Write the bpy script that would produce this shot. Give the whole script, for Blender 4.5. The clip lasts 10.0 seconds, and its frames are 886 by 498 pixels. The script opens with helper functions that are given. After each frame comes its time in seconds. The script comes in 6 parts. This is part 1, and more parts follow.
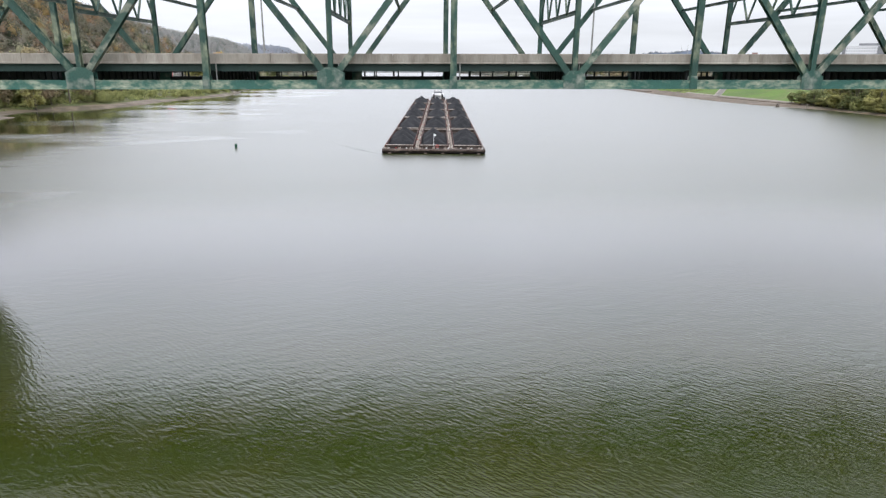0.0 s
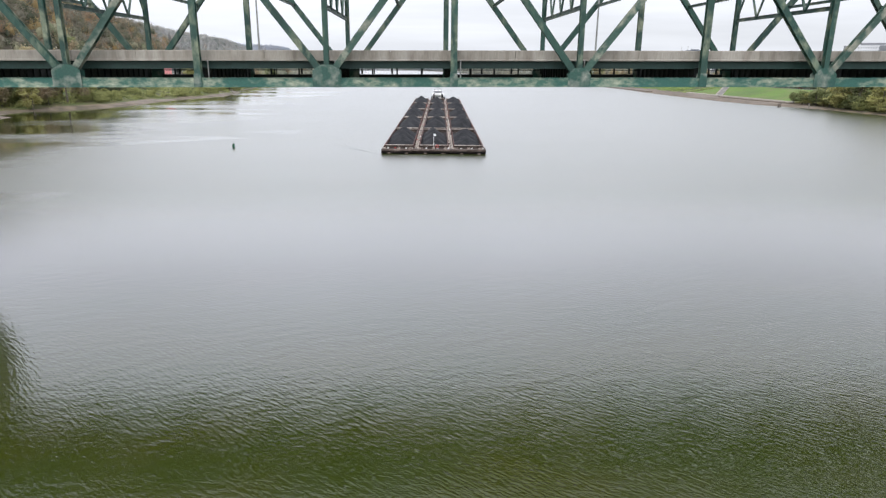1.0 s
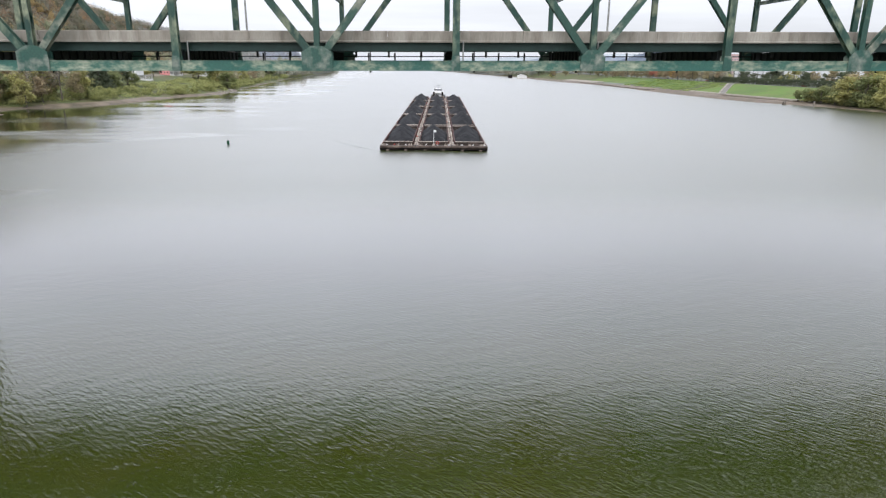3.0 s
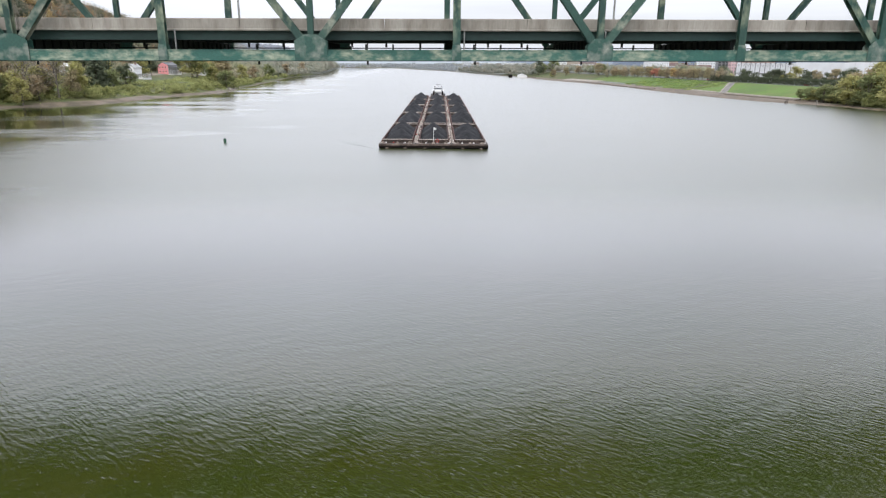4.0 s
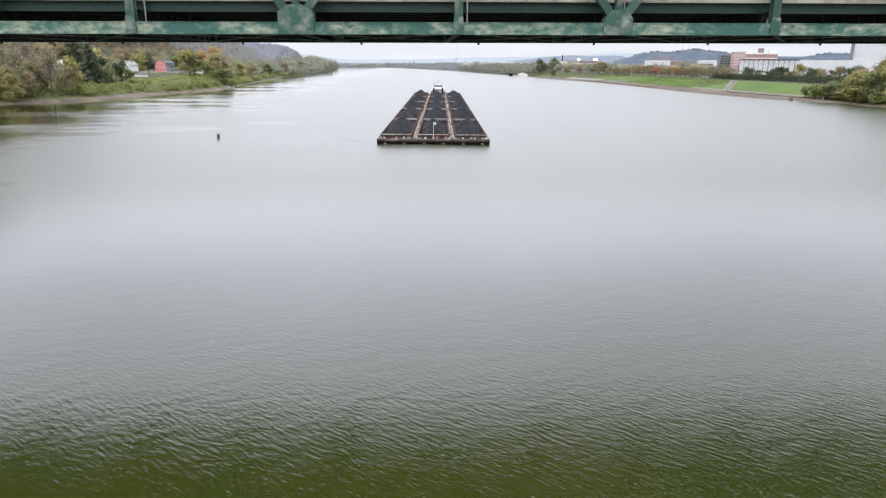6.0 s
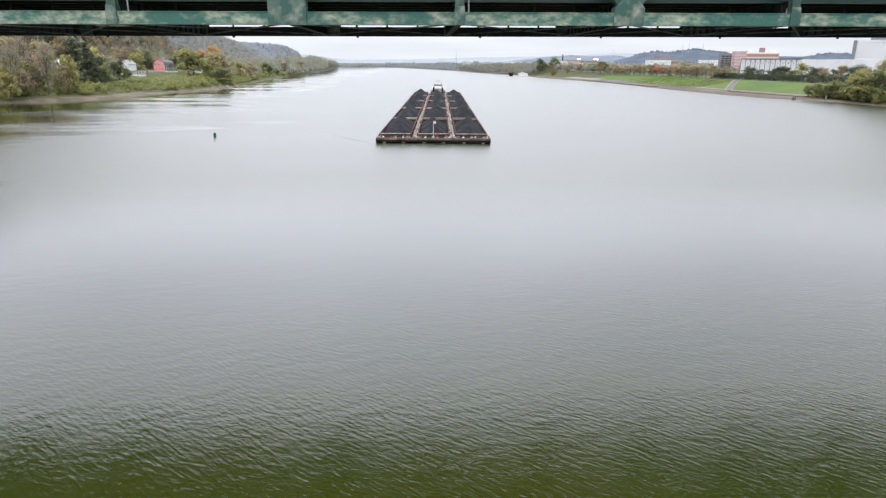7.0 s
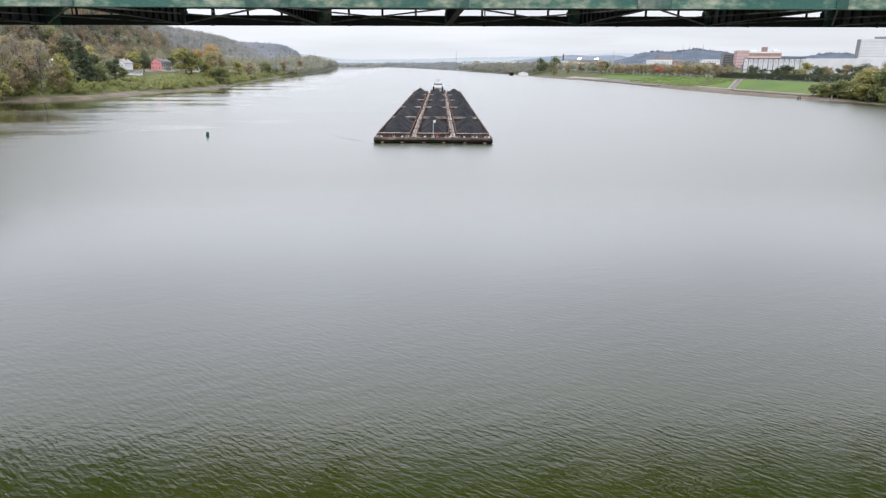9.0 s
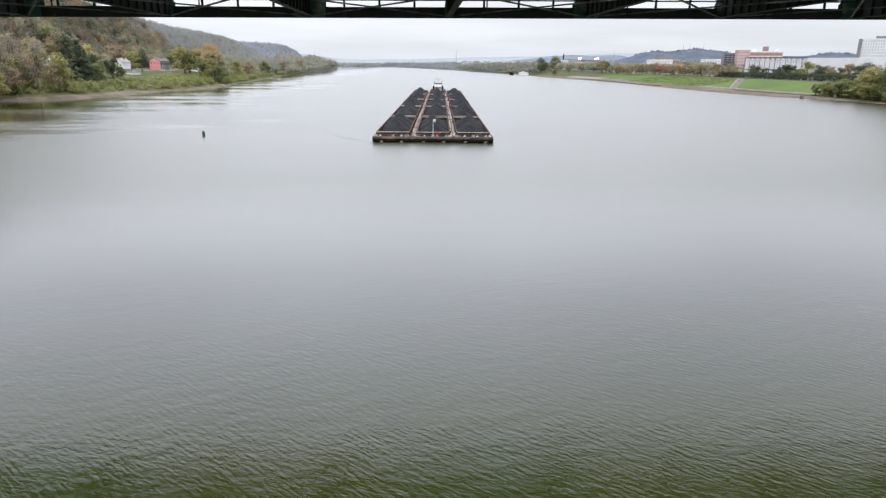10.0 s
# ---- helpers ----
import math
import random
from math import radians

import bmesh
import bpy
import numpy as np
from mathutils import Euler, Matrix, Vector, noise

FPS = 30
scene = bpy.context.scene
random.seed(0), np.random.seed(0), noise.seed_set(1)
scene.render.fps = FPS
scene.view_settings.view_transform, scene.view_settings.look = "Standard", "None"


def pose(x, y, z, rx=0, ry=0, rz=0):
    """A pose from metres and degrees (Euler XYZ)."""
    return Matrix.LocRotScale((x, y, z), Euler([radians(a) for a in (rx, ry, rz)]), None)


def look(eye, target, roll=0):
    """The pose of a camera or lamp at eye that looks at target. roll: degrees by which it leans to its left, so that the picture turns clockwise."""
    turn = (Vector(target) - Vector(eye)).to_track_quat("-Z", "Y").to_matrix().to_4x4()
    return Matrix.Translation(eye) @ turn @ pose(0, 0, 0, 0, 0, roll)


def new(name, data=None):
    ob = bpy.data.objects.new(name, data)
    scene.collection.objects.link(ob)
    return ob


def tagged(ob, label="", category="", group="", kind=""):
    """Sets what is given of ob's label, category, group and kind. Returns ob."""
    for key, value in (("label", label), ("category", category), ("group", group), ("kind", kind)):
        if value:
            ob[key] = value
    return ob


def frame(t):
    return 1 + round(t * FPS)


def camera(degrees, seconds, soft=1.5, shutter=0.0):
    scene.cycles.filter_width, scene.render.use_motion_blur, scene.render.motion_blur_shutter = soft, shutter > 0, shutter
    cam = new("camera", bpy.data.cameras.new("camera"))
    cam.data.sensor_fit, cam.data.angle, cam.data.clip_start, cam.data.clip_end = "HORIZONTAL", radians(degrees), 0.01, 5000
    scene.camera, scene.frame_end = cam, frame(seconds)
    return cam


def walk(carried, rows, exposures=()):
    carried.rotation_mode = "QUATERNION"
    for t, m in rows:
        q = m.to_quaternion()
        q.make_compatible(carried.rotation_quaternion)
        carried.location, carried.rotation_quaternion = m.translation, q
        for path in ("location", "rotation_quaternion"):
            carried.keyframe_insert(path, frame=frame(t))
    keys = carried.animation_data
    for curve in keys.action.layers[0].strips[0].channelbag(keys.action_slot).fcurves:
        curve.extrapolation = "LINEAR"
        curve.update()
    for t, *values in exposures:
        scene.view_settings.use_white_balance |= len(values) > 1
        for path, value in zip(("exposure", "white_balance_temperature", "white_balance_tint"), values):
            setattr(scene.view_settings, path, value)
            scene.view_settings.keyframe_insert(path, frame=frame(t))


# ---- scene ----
# ---- camera and its walk ----
cam = camera(69.9, 10.0, soft=1.3)
PITCH, YAW, ROLL = -16.43, -2.218, 0.504
ROWS = [
    (0.0, 0.00, 0.00, 27.30), (0.5, 0.05, 1.21, 27.18), (1.0, 0.08, 2.43, 27.00), (1.5, 0.10, 3.69, 26.73),
    (2.0, 0.14, 4.99, 26.36), (2.5, 0.15, 6.31, 25.82), (4.0, 0.28, 10.32, 24.38), (4.5, 0.34, 11.69, 23.88),
    (5.0, 0.39, 13.05, 23.38), (5.5, 0.41, 14.45, 22.83), (7.0, 0.56, 18.81, 21.78), (7.5, 0.57, 20.26, 21.68),
    (8.0, 0.61, 21.73, 21.58), (8.5, 0.67, 23.20, 21.31), (9.0, 0.72, 24.66, 20.99), (9.5, 0.76, 26.12, 20.71),
    (10.0, 0.83, 27.59, 20.43),
]
walk(cam, [(t, pose(x, y, z, 0, 0, YAW) @ pose(0, 0, 0, 90 + PITCH) @ pose(0, 0, 0, 0, 0, ROLL)) for t, x, y, z in ROWS],
     exposures=[(0.0, 0.0), (2.5, 0.0), (5.0, 0.03), (7.0, 0.06), (8.0, 0.03), (9.0, -0.02), (10.0, -0.05)])

# ---- world, sun and exposure ----
SUN_EL, SUN_AZ = 48.0, 200.0
scene.view_settings.exposure = 0.0


def make_world():
    """Overcast: a closed cloud deck, brighter overhead than at the horizon, over a clear-sky texture."""
    w = bpy.data.worlds.new("overcast_sky")
    scene.world = w
    w.use_nodes = True
    nt = w.node_tree
    nt.nodes.clear()
    N, L = nt.nodes.new, nt.links.new
    out, bg = N("ShaderNodeOutputWorld"), N("ShaderNodeBackground")
    sky = N("ShaderNodeTexSky")
    sky.sky_type, sky.sun_disc = "NISHITA", False
    sky.sun_elevation, sky.sun_rotation = radians(SUN_EL), radians(SUN_AZ)
    geo = N("ShaderNodeTexCoord")
    sep = N("ShaderNodeSeparateXYZ")
    L(geo.outputs["Generated"], sep.inputs[0])
    up = N("ShaderNodeMath")
    up.operation = "ABSOLUTE"
    L(sep.outputs["Z"], up.inputs[0])
    ramp = N("ShaderNodeValToRGB")
    r = ramp.color_ramp
    r.elements[0].position, r.elements[0].color = 0.0, (0.93, 0.97, 1.06, 1)
    r.elements[1].position, r.elements[1].color = 1.0, (2.9, 2.95, 3.1, 1)
    for p, c in ((0.035, (0.98, 1.015, 1.09, 1)), (0.08, (1.10, 1.135, 1.22, 1)), (0.15, (1.68, 1.72, 1.90, 1)), (0.24, (1.68, 1.72, 1.94, 1)), (0.32, (1.76, 1.81, 2.08, 1)), (0.45, (1.82, 1.88, 2.22, 1)), (0.57, (1.64, 1.70, 1.98, 1)), (0.72, (1.58, 1.63, 1.84, 1))):
        e = r.elements.new(p)
        e.color = c
    L(up.outputs[0], ramp.inputs[0])
    # soft cloud structure, stretched along the horizon
    mp, nz = N("ShaderNodeMapping"), N("ShaderNodeTexNoise")
    mp.inputs["Scale"].default_value = (2.2, 2.2, 24.0)
    L(geo.outputs["Generated"], mp.inputs["Vector"])
    L(mp.outputs[0], nz.inputs["Vector"])
    nz.inputs["Scale"].default_value, nz.inputs["Detail"].default_value = 1.3, 6.0
    mr = N("ShaderNodeMapRange")
    mr.inputs["From Min"].default_value, mr.inputs["From Max"].default_value = 0.3, 0.7
    mr.inputs["To Min"].default_value, mr.inputs["To Max"].default_value = 0.87, 1.07
    L(nz.outputs["Fac"], mr.inputs["Value"])
    side = N("ShaderNodeMapRange")
    for k, val in (("From Min", -0.9), ("From Max", 0.9), ("To Min", 1.05), ("To Max", 0.84)):
        side.inputs[k].default_value = val
    L(sep.outputs["X"], side.inputs["Value"])
    # sky dimmed to both sides, higher up, to stand for lens vignetting
    off = N("ShaderNodeMath")
    off.operation = "ABSOLUTE"
    L(sep.outputs["X"], off.inputs[0])
    right = N("ShaderNodeMapRange")
    for k, val in (("From Min", 0.15), ("From Max", 0.7), ("To Min", 0.0), ("To Max", 0.33)):
        right.inputs[k].default_value = val
    L(off.outputs[0], right.inputs["Value"])
    high = N("ShaderNodeMapRange")
    for k, val in (("From Min", 0.08), ("From Max", 0.30), ("To Min", 0.0), ("To Max", 1.0)):
        high.inputs[k].default_value = val
    L(up.outputs[0], high.inputs["Value"])
    cut = N("ShaderNodeMath")
    cut.operation = "MULTIPLY"
    L(right.outputs[0], cut.inputs[0])
    L(high.outputs[0], cut.inputs[1])
    rest = N("ShaderNodeMath")
    rest.operation = "SUBTRACT"
    rest.inputs[0].default_value = 1.0
    L(cut.outputs[0], rest.inputs[1])
    both = N("ShaderNodeMath")
    both.operation = "MULTIPLY"
    L(side.outputs[0], both.inputs[0])
    L(rest.outputs[0], both.inputs[1])
    tone = N("ShaderNodeMath")
    tone.operation = "MULTIPLY"
    L(mr.outputs[0], tone.inputs[0])
    L(both.outputs[0], tone.inputs[1])
    mul = N("ShaderNodeVectorMath")
    mul.operation = "SCALE"
    L(ramp.outputs[0], mul.inputs[0])
    L(tone.outputs[0], mul.inputs["Scale"])
    dim = N("ShaderNodeVectorMath")
    dim.operation = "SCALE"
    L(sky.outputs[0], dim.inputs[0])
    dim.inputs["Scale"].default_value = 0.10
    mix = N("ShaderNodeMix")
    mix.data_type = "RGBA"
    mix.inputs["Factor"].default_value = 0.96
    L(dim.outputs[0], mix.inputs["A"])
    L(mul.outputs[0], mix.inputs["B"])
    L(mix.outputs["Result"], bg.inputs["Color"])
    bg.inputs["Strength"].default_value = 1.0
    L(bg.outputs[0], out.inputs[0])


make_world()
sun_data = bpy.data.lights.new("sun", "SUN")
sun_data.energy, sun_data.angle, sun_data.color = 1.3, radians(60), (1.0, 0.97, 0.92)
sun = new("sun", sun_data)
sun.matrix_world = look((0, 0, 300), (math.sin(radians(SUN_AZ)) * -300, math.cos(radians(SUN_AZ)) * -300, 300 - 300 * math.tan(radians(SUN_EL))))


# ---- materials ----
def material(name, color, rough=0.7, metal=0.0, second=None, scale=1.0, mask=(0.42, 0.62), stretch=(1, 1, 1), grain=0.25,
             bump=0.0, bump_scale=8.0, third=None, third_scale=0.2, third_mask=(0.5, 0.7), attr="", attr_ramp=None, spec=0.5, vary=0.0):
    """A procedural surface: base colour, worn or stained patches at two scales, fine grain and relief."""
    m = bpy.data.materials.new(name)
    m.use_nodes = True
    nt = m.node_tree
    N, L = nt.nodes.new, nt.links.new
    b = nt.nodes["Principled BSDF"]
    b.inputs["Roughness"].default_value, b.inputs["Metallic"].default_value = rough, metal
    b.inputs["Specular IOR Level"].default_value = spec
    co = N("ShaderNodeNewGeometry")
    mp = N("ShaderNodeMapping")
    mp.inputs["Scale"].default_value = stretch
    L(co.outputs["Position"], mp.inputs["Vector"])

    def tex(sc, detail):
        n = N("ShaderNodeTexNoise")
        n.inputs["Scale"].default_value, n.inputs["Detail"].default_value = sc, detail
        L(mp.outputs[0], n.inputs["Vector"])
        return n.outputs["Fac"]

    def remap(s, a, c, lo=0.0, hi=1.0):
        n = N("ShaderNodeMapRange")
        for k, val in (("From Min", a), ("From Max", c), ("To Min", lo), ("To Max", hi)):
            n.inputs[k].default_value = val
        L(s, n.inputs["Value"])
        return n.outputs[0]

    def blend(fac, a, c):
        n = N("ShaderNodeMix")
        n.data_type = "RGBA"
        L(fac, n.inputs["Factor"])
        if isinstance(a, tuple):
            n.inputs["A"].default_value = (*a, 1)
        else:
            L(a, n.inputs["A"])
        n.inputs["B"].default_value = (*c, 1)
        return n.outputs["Result"]

    if attr_ramp:
        at = N("ShaderNodeAttribute")
        at.attribute_name = attr
        rp = N("ShaderNodeValToRGB")
        els = rp.color_ramp.elements
        els[0].position, els[0].color = attr_ramp[0][0], (*attr_ramp[0][1], 1)
        els[1].position, els[1].color = attr_ramp[-1][0], (*attr_ramp[-1][1], 1)
        for p, c in attr_ramp[1:-1]:
            e = els.new(p)
            e.color = (*c, 1)
        L(at.outputs["Fac"], rp.inputs[0])
        col = rp.outputs[0]
    else:
        col = None
    if second:
        col = blend(remap(tex(scale, 5), *mask), col or color, second)
    if third:
        col = blend(remap(tex(third_scale, 4), *third_mask), col or color, third)
    g = remap(tex(max(scale * 6, 2.0), 4), 0.25, 0.75, 1 - grain, 1 + grain)
    sc = N("ShaderNodeVectorMath")
    sc.operation = "SCALE"
    if col:
        L(col, sc.inputs[0])
    else:
        sc.inputs[0].default_value = color
    if vary:
        oi = N("ShaderNodeObjectInfo")
        mu = N("ShaderNodeMath")
        mu.operation = "MULTIPLY"
        L(remap(oi.outputs["Random"], 0, 1, 1 - vary, 1 + vary), mu.inputs[0])
        L(g, mu.inputs[1])
        g = mu.outputs[0]
    L(g, sc.inputs["Scale"])
    L(sc.outputs[0], b.inputs["Base Color"])
    if bump:
        bp = N("ShaderNodeBump")
        bp.inputs["Strength"].default_value, bp.inputs["Distance"].default_value = 0.6, bump
        L(tex(bump_scale, 5), bp.inputs["Height"])
        L(bp.outputs[0], b.inputs["Normal"])
    return m


def water_material():
    """Turbid olive river water: wind ripples in two sizes, calmer and rougher patches."""
    m = bpy.data.materials.new("river_water")
    m.use_nodes = True
    nt = m.node_tree
    N, L = nt.nodes.new, nt.links.new
    b = nt.nodes["Principled BSDF"]
    b.inputs["Base Color"].default_value = (0.032, 0.042, 0.012, 1)
    b.inputs["Roughness"].default_value, b.inputs["IOR"].default_value = 0.06, 1.34
    b.inputs["Coat Weight"].default_value, b.inputs["Coat IOR"].default_value, b.inputs["Coat Roughness"].default_value = 1.0, 1.33, 0.05
    co = N("ShaderNodeNewGeometry")

    def noise_at(scale_xy, sc, detail, rot=0.0, kind="ShaderNodeTexNoise"):
        mp = N("ShaderNodeMapping")
        mp.vector_type = "TEXTURE"
        mp.inputs["Scale"].default_value = (1 / scale_xy[0], 1 / scale_xy[1], 1)
        mp.inputs["Rotation"].default_value = (0, 0, radians(rot))
        L(co.outputs["Position"], mp.inputs["Vector"])
        n = N(kind)
        n.inputs["Scale"].default_value, n.inputs["Detail"].default_value = sc, detail
        L(mp.outputs[0], n.inputs["Vector"])
        return n.outputs["Fac"]

    def math2(op, a, c):
        n = N("ShaderNodeMath")
        n.operation = op
        for i, s in enumerate((a, c)):
            if isinstance(s, (int, float)):
                n.inputs[i].default_value = s
            else:
                L(s, n.inputs[i])
        return n.outputs[0]

    wave = noise_at((0.50, 2.0), 1.9, 2.0, -42)
    cross = noise_at((0.5, 1.8), 1.7, 2.0, -14)
    fine = noise_at((0.9, 1.4), 4.8, 2.5, -12)
    swell = noise_at((0.45, 1.4), 0.50, 2.5, 22)
    # calm water in the lee of the wooded bank, wind-roughened towards the other side
    sep = N("ShaderNodeSeparateXYZ")
    L(co.outputs["Position"], sep.inputs[0])
    streak = noise_at((0.32, 1.0), 0.033, 6.0, 4)
    lee = N("ShaderNodeMapRange")
    for k, val in (("From Min", -158.0), ("From Max", -98.0), ("To Min", 0.0), ("To Max", 1.0)):
        lee.inputs[k].default_value = val
    L(math2("ADD", sep.outputs["X"], math2("MULTIPLY", math2("SUBTRACT", streak, 0.5), 270.0)), lee.inputs["Value"])
    patch = N("ShaderNodeMapRange")
    for k, val in (("From Min", 0.3), ("From Max", 0.7), ("To Min", 0.97), ("To Max", 1.03)):
        patch.inputs[k].default_value = val
    L(noise_at((1.0, 2.2), 0.012, 4.0, 8), patch.inputs["Value"])
    wind = math2("MULTIPLY", patch.outputs[0], math2("ADD", 0.21, math2("MULTIPLY", lee.outputs[0], 0.79)))
    # beyond the bridge ripple relief turns into roughness, fitted to the camera's distance
    reach = N("ShaderNodeMapRange")
    for k, val in (("From Min", 40.0), ("From Max", 104.0), ("To Min", 0.0), ("To Max", 1.0)):
        reach.inputs[k].default_value = val
    L(sep.outputs["Y"], reach.inputs["Value"])
    far = N("ShaderNodeMapRange")
    for k, val in (("From Min", 46.0), ("From Max", 150.0), ("To Min", 0.05), ("To Max", 0.32)):
        far.inputs[k].default_value = val
    far.interpolation_type = "SMOOTHSTEP"
    L(sep.outputs["Y"], far.inputs["Value"])
    # dither sized to the view's pixels: roughness differs from hand's width to hand's width
    dither = N("ShaderNodeMapRange")
    for k, val in (("From Min", 0.3), ("From Max", 0.7), ("To Min", 0.78), ("To Max", 1.22)):
        dither.inputs[k].default_value = val
    L(noise_at((1.0, 1.0), 6.5, 1.0), dither.inputs["Value"])
    rough = math2("MULTIPLY", math2("MULTIPLY", wind, dither.outputs[0]), far.outputs[0])
    L(rough, b.inputs["Roughness"])
    L(rough, b.inputs["Coat Roughness"])
    relief = math2("MULTIPLY", wind, math2("SUBTRACT", 1.0, math2("MULTIPLY", reach.outputs[0], 1.0)))
    h = math2("ADD", math2("MULTIPLY", fine, 0.11), math2("ADD", math2("ADD", math2("MULTIPLY", wave, 0.34), math2("MULTIPLY", cross, 0.17)), math2("MULTIPLY", swell, 0.34)))
    bp = N("ShaderNodeBump")
    bp.inputs["Distance"].default_value = 0.088
    L(relief, bp.inputs["Strength"])
    L(h, bp.inputs["Height"])
    L(bp.outputs[0], b.inputs["Normal"])
    L(bp.outputs[0], b.inputs["Coat Normal"])
    # silt drifts in the water
    silt = N("ShaderNodeMix")
    silt.data_type = "RGBA"
    silt.inputs["A"].default_value, silt.inputs["B"].default_value = (0.029, 0.040, 0.006, 1), (0.035, 0.041, 0.006, 1)
    drift = N("ShaderNodeMapRange")
    drift.inputs["From Min"].default_value, drift.inputs["From Max"].default_value = 0.4, 0.62
    L(noise_at((1.0, 1.4), 0.07, 3.0, 20), drift.inputs["Value"])
    L(drift.outputs[0], silt.inputs["Factor"])
    L(silt.outputs["Result"], b.inputs["Base Color"])
    return m


M_WATER = water_material()
M_STEEL = material("weathered_green_steel_paint", (0.017, 0.055, 0.042), 0.55, second=(0.27, 0.30, 0.20), scale=1.0, mask=(0.45, 0.66),
                   stretch=(1, 1, 0.6), grain=0.22, third=(0.026, 0.078, 0.058), third_scale=0.3, third_mask=(0.4, 0.6), bump=0.01, bump_scale=6, vary=0.12)
M_CHORD = material("faded_green_chord_paint", (0.055, 0.150, 0.112), 0.6, second=(0.44, 0.46, 0.34), scale=1.5, mask=(0.38, 0.78),
                   stretch=(0.85, 1, 1.7), grain=0.25, third=(0.035, 0.125, 0.098), third_scale=0.42, third_mask=(0.48, 0.60), bump=0.01, bump_scale=6, vary=0.08)
# faded paint, with sky light on right-leaning diagonals added as paler colour
M_FADED_SKYLIT = material("faded_skylit_diagonal_paint", (0.045, 0.098, 0.074), 0.6, second=(0.36, 0.36, 0.28), scale=0.7, mask=(0.47, 0.68),
                   grain=0.2, third=(0.03, 0.08, 0.06), third_scale=0.8, third_mask=(0.55, 0.65), bump=0.01, bump_scale=6, vary=0.1)
M_GUSSET = material("green_gusset_paint", (0.034, 0.098, 0.075), 0.6, second=(0.29, 0.31, 0.26), scale=0.9, mask=(0.47, 0.72), grain=0.2,
                    third=(0.02, 0.09, 0.07), third_scale=0.5, bump=0.01)
# dark steel; below the bridge its near-black also paints the deck's shade
M_DARKSTEEL_SHADE = material("dark_steel_and_deck_shade", (0.007, 0.012, 0.012), 0.7, second=(0.015, 0.018, 0.017), scale=0.8, grain=0.25)
# pale base paints in the light that brace edges catch from the water
M_BRACE = material("grimy_highlit_brace", (0.20, 0.205, 0.195), 0.7, second=(0.06, 0.065, 0.06), scale=0.8, grain=0.2)
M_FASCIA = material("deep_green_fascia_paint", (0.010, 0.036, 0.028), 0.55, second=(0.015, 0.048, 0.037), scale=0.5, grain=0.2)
M_GALV = material("galvanised_steel", (0.42, 0.43, 0.41), 0.5, 0.3, second=(0.3, 0.3, 0.28), scale=2.0, grain=0.15)
M_CONCRETE = material("stained_concrete", (0.33, 0.302, 0.255), 0.9, second=(0.22, 0.195, 0.162), scale=0.7, mask=(0.45, 0.7), stretch=(1.6, 1, 0.35),
                      grain=0.14, third=(0.42, 0.39, 0.34), third_scale=0.25, bump=0.01, bump_scale=12, vary=0.07)
M_ASPHALT = material("asphalt", (0.055, 0.055, 0.056), 0.9, second=(0.08, 0.08, 0.078), scale=0.4, grain=0.2)
M_MUD = material("wet_sandy_mud", (0.165, 0.125, 0.085), 0.8, second=(0.080, 0.066, 0.042), scale=0.16, mask=(0.42, 0.6), grain=0.35,
                 third=(0.185, 0.15, 0.12), third_scale=0.03)
M_SCRUB = material("rough_bank_grass", (0.078, 0.100, 0.030), 0.95, second=(0.105, 0.098, 0.042), scale=0.07, mask=(0.42, 0.62), grain=0.35,
                   third=(0.075, 0.10, 0.032), third_scale=0.02)
M_LAWN = material("mown_lawn", (0.098, 0.172, 0.026), 0.95, second=(0.120, 0.150, 0.042), scale=0.11, mask=(0.42, 0.66), grain=0.32,
                  third=(0.062, 0.110, 0.028), third_scale=0.02)
M_FOREST = material("leaf_litter_floor", (0.22, 0.19, 0.15), 0.95, second=(0.16, 0.155, 0.10), scale=0.05, grain=0.3)
# greyed ground tone stands for haze over the town
M_TOWNGROUND = material("town_ground", (0.17, 0.175, 0.165), 0.95, second=(0.11, 0.125, 0.085), scale=0.02, grain=0.2)
M_BED = material("river_bed", (0.08, 0.07, 0.04), 0.95, second=(0.06, 0.06, 0.035), scale=0.05)


# ---- mesh helpers ----
def interp(pts, v):
    """Piecewise-linear value from (key, value) pairs."""
    return float(np.interp(v, [p[0] for p in pts], [p[1] for p in pts]))


